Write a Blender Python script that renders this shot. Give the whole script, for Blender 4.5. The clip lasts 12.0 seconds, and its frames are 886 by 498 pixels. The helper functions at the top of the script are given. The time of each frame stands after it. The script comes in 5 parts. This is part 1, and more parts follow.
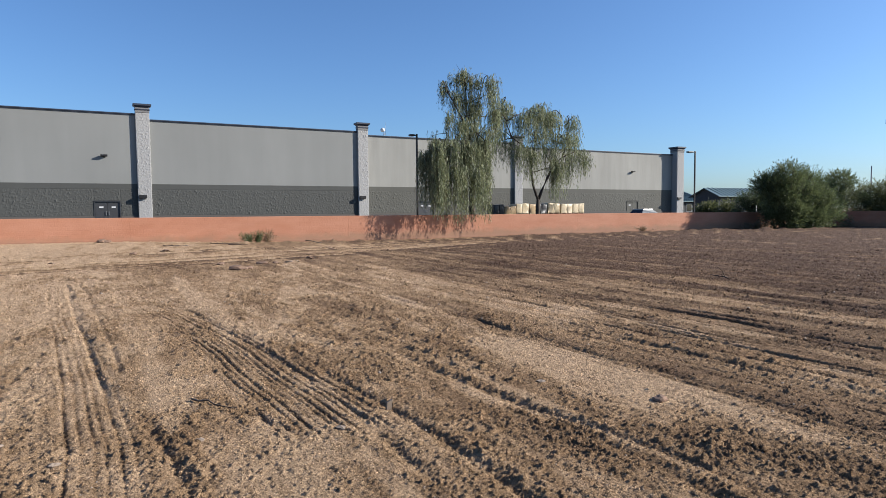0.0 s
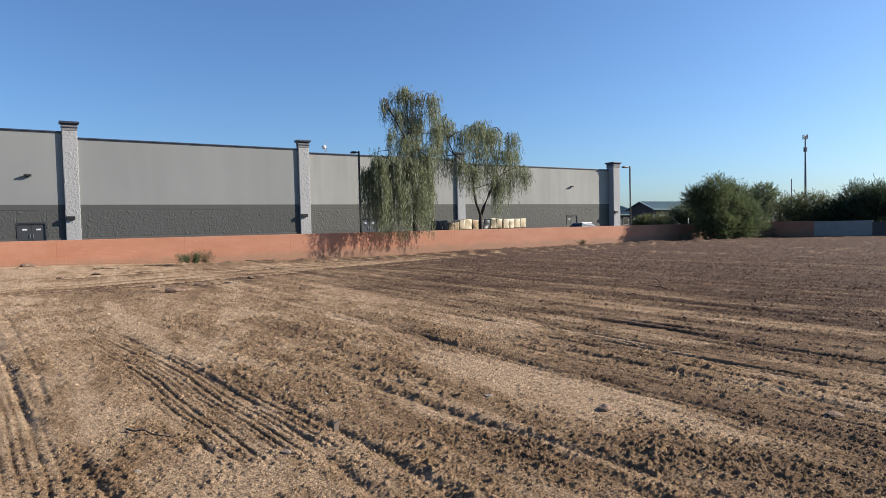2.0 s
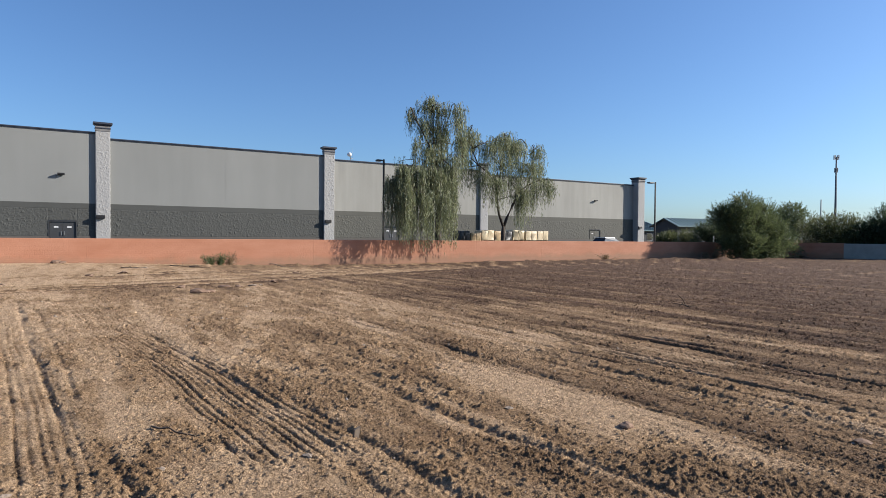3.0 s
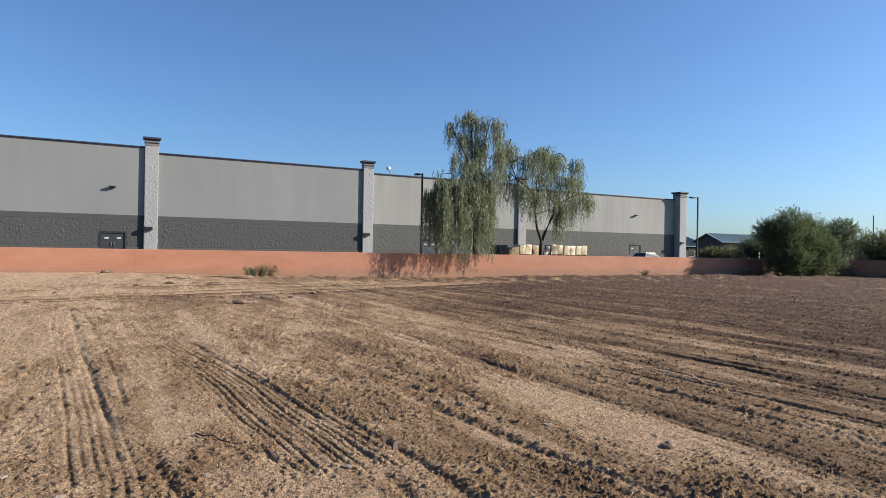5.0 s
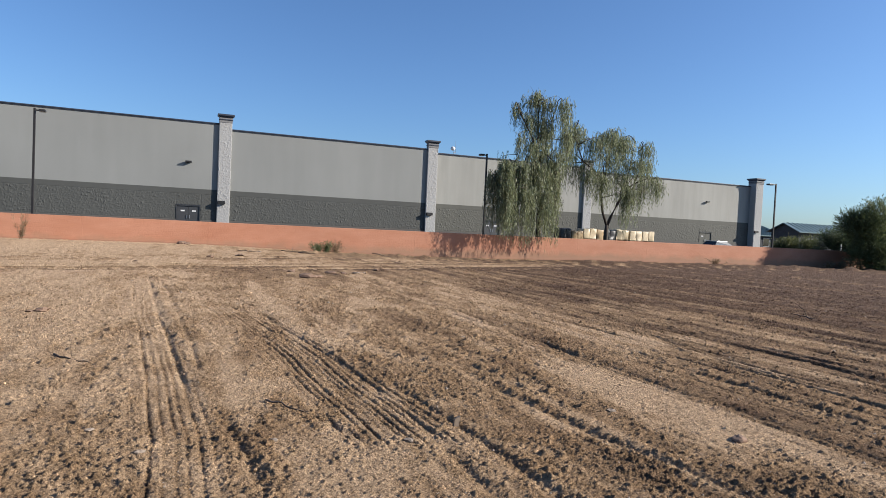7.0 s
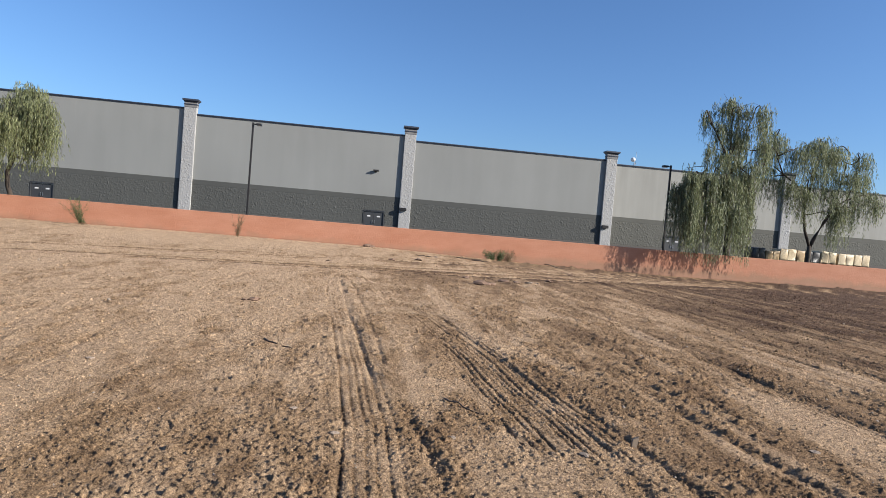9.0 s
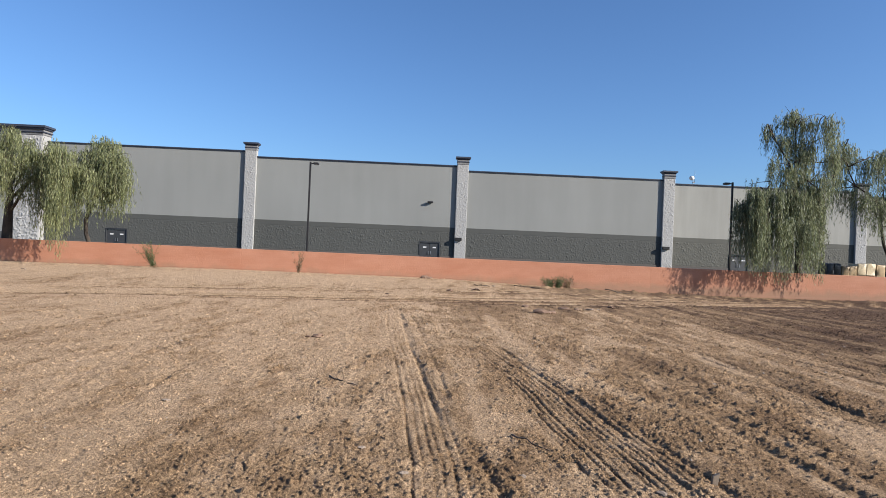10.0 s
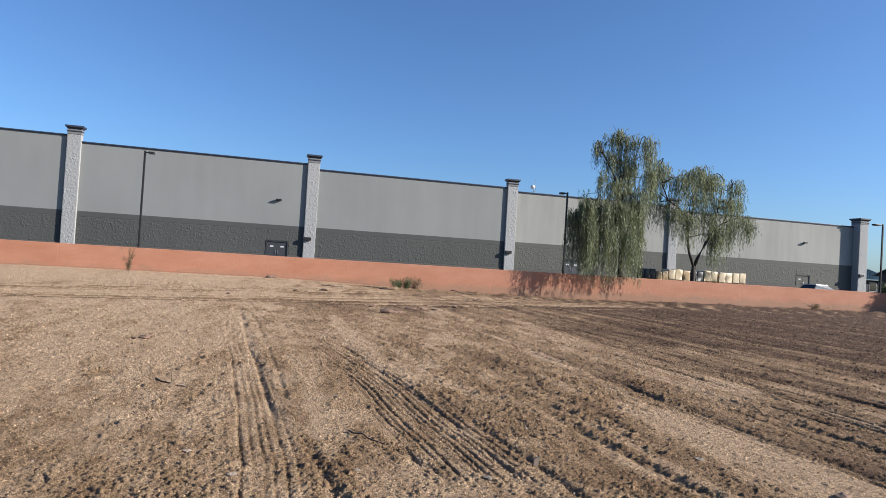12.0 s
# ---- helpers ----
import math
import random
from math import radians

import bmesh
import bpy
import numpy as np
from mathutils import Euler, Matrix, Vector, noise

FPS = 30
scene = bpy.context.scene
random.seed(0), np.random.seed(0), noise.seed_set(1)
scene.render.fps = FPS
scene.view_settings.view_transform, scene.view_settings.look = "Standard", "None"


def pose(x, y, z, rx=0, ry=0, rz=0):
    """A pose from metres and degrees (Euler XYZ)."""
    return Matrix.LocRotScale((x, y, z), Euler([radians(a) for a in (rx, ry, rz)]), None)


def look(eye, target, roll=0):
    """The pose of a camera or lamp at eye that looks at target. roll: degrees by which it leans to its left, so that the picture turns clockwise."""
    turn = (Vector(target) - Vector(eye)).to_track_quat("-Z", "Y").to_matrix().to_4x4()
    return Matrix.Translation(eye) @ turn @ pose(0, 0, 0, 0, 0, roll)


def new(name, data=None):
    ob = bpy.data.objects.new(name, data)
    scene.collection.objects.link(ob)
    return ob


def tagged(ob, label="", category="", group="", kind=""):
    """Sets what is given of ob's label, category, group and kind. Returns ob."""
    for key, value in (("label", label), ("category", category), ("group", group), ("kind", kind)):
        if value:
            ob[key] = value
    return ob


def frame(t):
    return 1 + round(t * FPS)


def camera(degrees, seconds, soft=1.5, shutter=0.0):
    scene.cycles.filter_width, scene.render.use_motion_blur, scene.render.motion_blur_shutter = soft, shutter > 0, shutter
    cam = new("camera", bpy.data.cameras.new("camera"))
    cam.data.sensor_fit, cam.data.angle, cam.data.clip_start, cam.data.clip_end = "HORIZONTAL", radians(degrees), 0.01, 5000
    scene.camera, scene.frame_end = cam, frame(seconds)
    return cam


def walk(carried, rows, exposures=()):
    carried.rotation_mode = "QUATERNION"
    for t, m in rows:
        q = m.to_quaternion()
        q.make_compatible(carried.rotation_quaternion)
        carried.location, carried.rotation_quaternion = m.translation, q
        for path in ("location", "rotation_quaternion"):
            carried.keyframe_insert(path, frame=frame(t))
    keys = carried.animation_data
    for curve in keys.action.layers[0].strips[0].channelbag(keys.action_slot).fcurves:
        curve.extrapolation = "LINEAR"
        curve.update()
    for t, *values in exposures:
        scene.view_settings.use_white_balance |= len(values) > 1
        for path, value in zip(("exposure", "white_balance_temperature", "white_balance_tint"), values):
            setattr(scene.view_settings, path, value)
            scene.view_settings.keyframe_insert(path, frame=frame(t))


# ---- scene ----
cam = camera(70.7, 12.0, 0.8)
# seconds, eye, heading (to the left of +y), pitch, roll
PATH = [
    (0, 0.141, 0.005, 1.650, -28.26, -3.52, -0.47),
    (0.5, 0.159, -0.001, 1.655, -34.13, -1.58, -2.26),
    (1, 0.147, 0.007, 1.656, -33.72, -1.48, -1.67),
    (1.5, 0.147, 0.008, 1.655, -33.66, -1.55, -1.68),
    (2, 0.136, 0.015, 1.650, -33.41, -2.10, -1.39),
    (2.5, 0.113, 0.009, 1.653, -32.19, -1.76, -1.17),
    (3, 0.086, 0.010, 1.656, -31.49, -1.18, 0.44),
    (5, 0.050, -0.002, 1.659, -28.07, 0.03, 0.94),
    (5.5, 0.047, 0.012, 1.657, -28.79, -0.20, 1.36),
    (6, 0.036, 0.013, 1.656, -28.09, -0.56, 1.77),
    (6.5, 0.034, 0.023, 1.644, -25.80, -1.10, 1.67),
    (7, 0.022, 0.043, 1.636, -22.51, -1.88, 2.63),
    (7.5, -0.035, 0.015, 1.659, -13.55, -0.45, 0.66),
    (7.7, -0.086, -0.007, 1.664, -8.74, -0.03, 0.51),
    (9.3, -0.083, 0.026, 1.616, -6.92, -2.29, 5.00),
    (9.5, -0.079, 0.032, 1.629, -6.34, -2.40, 4.72),
    (10, -0.129, 0.018, 1.674, -1.62, 0.37, 2.42),
    (10.5, -0.115, -0.029, 1.664, 1.14, 1.88, 1.04),
    (11, -0.108, -0.065, 1.672, -0.14, 2.82, 2.49),
    (11.5, -0.106, -0.069, 1.645, -6.22, 2.24, 3.90),
    (12, -0.033, -0.032, 1.629, -15.16, 1.21, 3.45),
]


def gaze(x, y, z, yaw, pitch, roll):
    a, b = radians(yaw), radians(pitch)
    way = Vector((-math.sin(a) * math.cos(b), math.cos(a) * math.cos(b), math.sin(b)))
    return look((x, y, z), Vector((x, y, z)) + way * 2, roll)


# seconds, stops, kelvin, tint: the picture cools a little at both ends
walk(cam, [(t, gaze(*row)) for t, *row in PATH],
     ((0, 0.87, 6310, 10), (0.5, 0.86, 6320, 10), (1.5, 0.86, 6440, 10), (7, 0.86, 6440, 10), (7.5, 0.88, 6400, 10), (9.5, 0.88, 6390, 10), (10.5, 0.88, 6300, 10), (11.5, 0.84, 6210, 10), (12, 0.84, 6200, 10)))

# ---- sun, sky ----
SUN_AZ, SUN_EL = 115.0, 26.0
world = bpy.data.worlds.new("sky")
scene.world = world
world.use_nodes = True
wn = world.node_tree
sky = wn.nodes.new("ShaderNodeTexSky")
sky.sky_type = "NISHITA"
sky.sun_disc = False
sky.sun_elevation, sky.sun_rotation = radians(SUN_EL), radians(SUN_AZ)
sky.altitude, sky.air_density, sky.dust_density, sky.ozone_density = 300, 1.0, 1.25, 3.6
tint = wn.nodes.new("ShaderNodeMix")
tint.data_type, tint.blend_type = "RGBA", "MULTIPLY"
tint.inputs[0].default_value, tint.inputs[7].default_value = 1.0, (0.71, 0.885, 1.085, 1)
wn.links.new(sky.outputs[0], tint.inputs[6])
wn.links.new(tint.outputs[2], wn.nodes["Background"].inputs[0])
wn.nodes["Background"].inputs[1].default_value = 0.081
sun_data = bpy.data.lights.new("sun", "SUN")
sun_data.energy, sun_data.angle, sun_data.color = 5.0, radians(0.55), (1.0, 0.92, 0.82)
sun = new("sun", sun_data)
away = Vector((math.sin(radians(SUN_AZ)) * math.cos(radians(SUN_EL)), math.cos(radians(SUN_AZ)) * math.cos(radians(SUN_EL)), math.sin(radians(SUN_EL))))
sun.matrix_world = look(away * 200, (0, 0, 0))


# ---- materials ----
def material(name, rough=0.8, metal=0.0):
    m = bpy.data.materials.new(name)
    m.use_nodes = True
    n = m.node_tree.nodes
    b = n["Principled BSDF"]
    b.inputs["Roughness"].default_value = rough
    b.inputs["Metallic"].default_value = metal
    return m, m.node_tree, b




def noise_tex(t, scale, detail=4.0, rough=0.6, stretch=None):
    tc = t.nodes.new("ShaderNodeNewGeometry")
    src = tc.outputs["Position"]
    if stretch:
        mp = t.nodes.new("ShaderNodeMapping")
        mp.inputs["Scale"].default_value = stretch
        t.links.new(src, mp.inputs["Vector"])
        src = mp.outputs[0]
    n = t.nodes.new("ShaderNodeTexNoise")
    n.inputs["Scale"].default_value, n.inputs["Detail"].default_value, n.inputs["Roughness"].default_value = scale, detail, rough
    t.links.new(src, n.inputs["Vector"])
    return n.outputs["Fac"]


def ramp(t, fac, stops):
    r = t.nodes.new("ShaderNodeValToRGB")
    e = r.color_ramp.elements
    while len(e) < len(stops):
        e.new(0.5)
    for el, (p, c) in zip(e, stops):
        el.position, el.color = p, (*c, 1)
    t.links.new(fac, r.inputs[0])
    return r.outputs[0]


def mix(t, fac, a, b, blend="MIX"):
    m = t.nodes.new("ShaderNodeMix")
    m.data_type, m.blend_type = "RGBA", blend
    for sock, v in ((m.inputs[0], fac), (m.inputs[6], a), (m.inputs[7], b)):
        if isinstance(v, (int, float)):
            sock.default_value = v
        elif isinstance(v, tuple):
            sock.default_value = (*v, 1)
        else:
            t.links.new(v, sock)
    return m.outputs[2]


def math_node(t, op, a, b=None, clamp=False):
    m = t.nodes.new("ShaderNodeMath")
    m.operation, m.use_clamp = op, clamp
    for sock, v in zip(m.inputs, (a, b)):
        if v is None:
            continue
        if isinstance(v, (int, float)):
            sock.default_value = v
        else:
            t.links.new(v, sock)
    return m.outputs[0]


def bump(t, b, height, strength, distance):
    n = t.nodes.new("ShaderNodeBump")
    n.inputs["Strength"].default_value, n.inputs["Distance"].default_value = strength, distance
    t.links.new(height, n.inputs["Height"])
    t.links.new(n.outputs[0], b.inputs["Normal"])


def plain(name, colour, rough=0.7, metal=0.0, grain=30.0, vary=0.2, wear=1.5, relief=0.003):
    """A surface with fine grain and broad unevenness round one colour."""
    m, t, b = material(name, rough, metal)
    lo = tuple(c * (1 - vary) for c in colour)
    hi = tuple(min(1, c * (1 + vary)) for c in colour)
    broad = ramp(t, noise_tex(t, wear, 5), [(0.3, lo), (0.7, hi)])
    fine = ramp(t, noise_tex(t, grain, 3), [(0.3, (0.85, 0.85, 0.85)), (0.7, (1.1, 1.1, 1.1))])
    t.links.new(mix(t, 1.0, broad, fine, "MULTIPLY"), b.inputs["Base Color"])
    bump(t, b, noise_tex(t, grain, 4), 0.5, relief)
    return m


def soil_material(name, depth, gain):
    """Bare soil: dark where tilled, with clod shade put into that dark, tan where dry, pale where driven dusty."""
    m, t, b = material(name, 0.95)
    att = t.nodes.new("ShaderNodeAttribute")
    att.attribute_name = "dust_shade"
    # tilled tones are set darker to hold the fine shade between clods
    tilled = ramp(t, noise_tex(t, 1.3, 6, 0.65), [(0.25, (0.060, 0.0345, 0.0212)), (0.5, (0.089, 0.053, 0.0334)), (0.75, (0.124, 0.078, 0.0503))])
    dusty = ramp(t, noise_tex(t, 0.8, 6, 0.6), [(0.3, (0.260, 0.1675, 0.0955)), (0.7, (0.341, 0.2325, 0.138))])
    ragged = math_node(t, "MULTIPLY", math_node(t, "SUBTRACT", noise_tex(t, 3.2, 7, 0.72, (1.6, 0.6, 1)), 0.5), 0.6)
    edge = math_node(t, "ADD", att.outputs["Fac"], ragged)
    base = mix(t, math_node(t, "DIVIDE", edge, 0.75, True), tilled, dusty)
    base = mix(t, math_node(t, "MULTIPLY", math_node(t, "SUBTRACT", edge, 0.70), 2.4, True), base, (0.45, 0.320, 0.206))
    grit = ramp(t, noise_tex(t, 34, 5, 0.7), [(0.34, tuple(gain * c for c in (0.58, 0.56, 0.54))), (0.5, (gain, gain, gain)), (0.68, tuple(gain * c for c in (1.5, 1.47, 1.43)))])
    base = mix(t, 1.0, base, grit, "MULTIPLY")
    patch = ramp(t, noise_tex(t, 6.5, 3, 0.6), [(0.32, (0.82, 0.81, 0.79)), (0.68, (1.16, 1.15, 1.13))])
    base = mix(t, 1.0, base, patch, "MULTIPLY")
    grains = ramp(t, noise_tex(t, 95, 3, 0.6), [(0.36, (0.66, 0.64, 0.62)), (0.5, (1, 1, 1)), (0.64, (1.35, 1.33, 1.3))])
    base = mix(t, 1.0, base, grains, "MULTIPLY")
    if depth < 0.02:
        g = t.nodes.new("ShaderNodeNewGeometry")
        base = mix(t, 1.0, base, ramp(t, g.outputs["Random Per Island"], [(0.0, (0.45, 0.44, 0.42)), (0.85, (0.92, 0.91, 0.9)), (1.0, (1.35, 1.33, 1.3))]), "MULTIPLY")
    pebbles = ramp(t, noise_tex(t, 17, 2, 0.5), [(0.70, (0, 0, 0)), (0.73, (1, 1, 1))])
    base = mix(t, math_node(t, "MULTIPLY", pebbles, 0.4), base, (0.43, 0.33, 0.24))
    t.links.new(base, b.inputs["Base Color"])
    b.inputs["Specular IOR Level"].default_value = 0.15
    h = math_node(t, "ADD", math_node(t, "MULTIPLY", noise_tex(t, 24, 8, 0.8), 1.0), math_node(t, "MULTIPLY", noise_tex(t, 75, 5, 0.75), 0.5))
    bump(t, b, h, 1.0, depth)
    return m


def stucco_orange():
    m, t, b = material("terracotta_paint", 0.9)
    broad = ramp(t, noise_tex(t, 0.6, 5, 0.6, (1, 1, 2.5)), [(0.3, (0.365, 0.157, 0.09)), (0.7, (0.43, 0.206, 0.128))])
    fine = ramp(t, noise_tex(t, 40, 3), [(0.3, (0.86, 0.86, 0.86)), (0.7, (1.08, 1.08, 1.08))])
    base = mix(t, 1.0, broad, fine, "MULTIPLY")
    # splashed dirt with a ragged upper edge
    g = t.nodes.new("ShaderNodeNewGeometry")
    sep = t.nodes.new("ShaderNodeSeparateXYZ")
    t.links.new(g.outputs["Position"], sep.inputs[0])
    lift = math_node(t, "MULTIPLY", noise_tex(t, 1.1, 5, 0.65), 0.9)
    dirt = math_node(t, "MULTIPLY", math_node(t, "SUBTRACT", math_node(t, "ADD", lift, 0.05), sep.outputs["Z"]), 3.0, True)
    base = mix(t, math_node(t, "MULTIPLY", dirt, 0.72), base, (0.252, 0.154, 0.098))
    brick = t.nodes.new("ShaderNodeTexBrick")
    mp = t.nodes.new("ShaderNodeMapping")
    mp.inputs["Rotation"].default_value = (radians(90), 0, 0)
    t.links.new(g.outputs["Position"], mp.inputs["Vector"])
    t.links.new(mp.outputs[0], brick.inputs["Vector"])
    for k, v in (("Scale", 1.0), ("Brick Width", 0.4), ("Row Height", 0.2), ("Mortar Size", 0.008)):
        brick.inputs[k].default_value = v
    h = math_node(t, "ADD", math_node(t, "MULTIPLY", brick.outputs["Fac"], -0.25), noise_tex(t, 35, 5))
    base = mix(t, math_node(t, "MULTIPLY", brick.outputs["Fac"], 0.07), base, (0.196, 0.084, 0.049))
    t.links.new(base, b.inputs["Base Color"])
    bump(t, b, h, 0.7, 0.012)
    return m


def facade_material(name, colour, streak=0.12):
    m, t, b = material(name, 0.85)
    lo, hi = tuple(c * 0.93 for c in colour), tuple(c * 1.06 for c in colour)
    broad = ramp(t, noise_tex(t, 0.12, 4, 0.5), [(0.3, lo), (0.7, hi)])
    runs = ramp(t, noise_tex(t, 0.9, 5, 0.6, (1, 1, 0.12)), [(0.35, (1 - streak,) * 3), (0.65, (1.04,) * 3)])
    fine = ramp(t, noise_tex(t, 25, 3), [(0.3, (0.93,) * 3), (0.7, (1.05,) * 3)])
    base = mix(t, 1.0, mix(t, 1.0, broad, runs, "MULTIPLY"), fine, "MULTIPLY")
    t.links.new(base, b.inputs["Base Color"])
    bump(t, b, noise_tex(t, 20, 5), 0.4, 0.006)
    return m


def leaf_material(name, dark, light):
    m, t, b = material(name, 0.55)
    g = t.nodes.new("ShaderNodeNewGeometry")
    c = ramp(t, g.outputs["Random Per Island"], [(0.0, dark), (0.55, tuple((a + d) / 2 for a, d in zip(dark, light))), (1.0, light)])
    patch = ramp(t, noise_tex(t, 1.0, 4, 0.6, (2.6, 2.6, 0.45)), [(0.3, (0.66, 0.7, 0.72)), (0.7, (1.25, 1.22, 1.15))])
    c = mix(t, 1.0, c, patch, "MULTIPLY")
    t.links.new(c, b.inputs["Base Color"])
    tr = t.nodes.new("ShaderNodeBsdfTranslucent")
    t.links.new(c, tr.inputs[0])
    ms = t.nodes.new("ShaderNodeMixShader")
    ms.inputs[0].default_value = 0.42
    t.links.new(b.outputs[0], ms.inputs[1])
    t.links.new(tr.outputs[0], ms.inputs[2])
    t.links.new(ms.outputs[0], t.nodes["Material Output"].inputs["Surface"])
    return m


SOIL = soil_material("soil", 0.045, 1.0)
CRUMB = soil_material("soil_crumb", 0.01, 1.0)
ORANGE = stucco_orange()
PALE_WALL = plain("pale_block_paint", (0.30, 0.292, 0.26), 0.9, 0, 30, 0.15, 1.0, 0.006)
GREY_WALL = plain("grey_brown_block_paint", (0.091, 0.077, 0.0665), 0.9, 0, 30, 0.15, 1.0, 0.006)
FACADE = facade_material("light_grey_wall_paint", (0.214, 0.218, 0.206), 0.02)
FACADE_WORN = facade_material("weathered_grey_wall_paint", (0.282, 0.277, 0.248), 0.11)
BAND = facade_material("dark_grey_split_block", (0.062, 0.064, 0.059), 0.03)
BAND_WORN = facade_material("faded_grey_split_block", (0.086, 0.085, 0.072), 0.06)
PLINTH = facade_material("brown_grey_smooth_block", (0.084, 0.0756, 0.0672), 0.06)
PILASTER = facade_material("pale_split_block", (0.308, 0.304, 0.294), 0.03)
TRIM = plain("dark_blue_grey_trim", (0.032, 0.038, 0.056), 0.5, 0, 20, 0.1)
CAP_LIGHT = plain("mid_grey_moulding", (0.175, 0.171, 0.168), 0.8, 0, 20, 0.1)
DOOR = plain("charcoal_door_paint", (0.0385, 0.0399, 0.042), 0.5, 0, 20, 0.1)
WHITE = plain("white_sign_plate", (0.58, 0.58, 0.57), 0.5, 0, 20, 0.04)
STEEL = plain("brushed_steel", (0.385, 0.385, 0.385), 0.35, 0.9, 40, 0.1)
BRONZE = plain("dark_bronze_paint", (0.021, 0.0196, 0.0196), 0.45, 0.2, 40, 0.15)
LENS = plain("lamp_lens", (0.35, 0.35, 0.336), 0.2)
CONCRETE = plain("concrete", (0.238, 0.224, 0.203), 0.9, 0, 30, 0.15)
ASPHALT = plain("asphalt", (0.0385, 0.0378, 0.0371), 0.9, 0, 60, 0.2)
BARK = plain("dark_bark", (0.049, 0.0364, 0.0266), 0.9, 0, 25, 0.3, 3, 0.02)
WILLOW = leaf_material("weeping_foliage", (0.085, 0.104, 0.05), (0.31, 0.335, 0.185))
WILLOW_PALE = leaf_material("pale_weeping_foliage", (0.10, 0.118, 0.05), (0.31, 0.325, 0.155))
BUSH = leaf_material("bush_foliage", (0.05, 0.07, 0.031), (0.175, 0.205, 0.09))
BUSH_MID = leaf_material("green_bush_foliage", (0.042, 0.062, 0.03), (0.15, 0.178, 0.085))
BUSH_DARK = leaf_material("dark_bush_foliage", (0.031, 0.048, 0.024), (0.079, 0.109, 0.047))
BUSH_OLIVE = leaf_material("olive_bush_foliage", (0.061, 0.074, 0.028), (0.166, 0.175, 0.071))
WEED = leaf_material("weed_foliage", (0.056, 0.084, 0.032), (0.140, 0.175, 0.073))
DRY = leaf_material("dry_weed_foliage", (0.154, 0.105, 0.0595), (0.28, 0.21, 0.126))
WRAP = plain("tan_wrapped_goods", (0.37, 0.26, 0.14), 0.5, 0, 15, 0.2, 2.0, 0.02)
WRAP_PALE = plain("pale_wrapped_goods", (0.52, 0.42, 0.27), 0.5, 0, 15, 0.2, 2.0, 0.02)
WRAP_DARK = plain("dark_wrapped_goods", (0.021, 0.021, 0.0224), 0.5, 0, 15, 0.3, 2.0, 0.02)
WOOD = plain("weathered_pallet_wood", (0.182, 0.126, 0.077), 0.85, 0, 20, 0.25)
CAR_WHITE = plain("white_car_paint", (0.525, 0.525, 0.525), 0.25, 0, 5, 0.02, 1, 0.0)
RUBBER = plain("black_rubber", (0.014, 0.014, 0.014), 0.8)
GLASS_DARK = plain("dark_car_glass", (0.0105, 0.0126, 0.014), 0.08, 0, 5, 0.05, 1, 0.0)
TEAL_ROOF = plain("teal_metal_roof", (0.112, 0.168, 0.175), 0.45, 0.2, 10, 0.1)
FAR_WALL = plain("grey_brown_wall", (0.042, 0.0476, 0.0525), 0.9, 0, 10, 0.1)
STONE = plain("pale_stone", (0.252, 0.196, 0.147), 0.9, 0, 40, 0.25, 8, 0.004)
PEBBLE = plain("pale_pebble", (0.294, 0.238, 0.182), 0.9, 0, 60, 0.3, 20, 0.002)
CLOD = plain("brown_clod", (0.168, 0.105, 0.07), 0.95, 0, 30, 0.25, 8, 0.01)
# steel lightened towards blue, so the colour carries the haze of distance
TOWER = plain("hazed_grey_steel", (0.10, 0.12, 0.14), 0.7, 0.2, 20, 0.1)
GALV = plain("galvanised_steel", (0.231, 0.238, 0.245), 0.5, 0.5, 20, 0.1)


# ---- mesh helpers ----
def mesh_from(name, verts, faces, mat, smooth=False):
    me = bpy.data.meshes.new(name)
    me.from_pydata([tuple(v) for v in verts], [], [tuple(f) for f in faces])
    me.materials.append(mat)
    if smooth:
        me.polygons.foreach_set("use_smooth", [True] * len(me.polygons))
    me.update()
    return me


def part(name, bm, mat, parent, label="", smooth=False):
    """One bmesh as one mesh object under a thing or a part."""
    me = bpy.data.meshes.new(name)
    bm.to_mesh(me)
    bm.free()
    me.materials.append(mat)
    if smooth:
        me.polygons.foreach_set("use_smooth", [True] * len(me.polygons))
    return attach(name, me, parent, label)


def attach(name, me, parent, label=""):
    ob = new(name, me)
    if parent is not None:
        ob.parent = parent
    if label:
        ob["label"] = label
    return ob


def base(name, x, y, z, label, category, group="", kind="", turn=0.0):
    e = new(name)
    e.empty_display_size = 0.2
    e.matrix_basis = pose(x, y, z, 0, 0, turn)
    return tagged(e, label, category, group, kind)


def box(bm, x0, x1, y0, y1, z0, z1, bevel=0.0):
    r = bmesh.ops.create_cube(bm, size=1.0, matrix=Matrix.LocRotScale(((x0 + x1) / 2, (y0 + y1) / 2, (z0 + z1) / 2), None, (x1 - x0, y1 - y0, z1 - z0)))
    if bevel:
        edges = list({e for v in r["verts"] for e in v.link_edges})
        bmesh.ops.bevel(bm, geom=edges, offset=bevel, segments=2, affect="EDGES", profile=0.5)
    return bm


def boxed(x0, x1, y0, y1, z0, z1, bevel=0.0):
    return box(bmesh.new(), x0, x1, y0, y1, z0, z1, bevel)


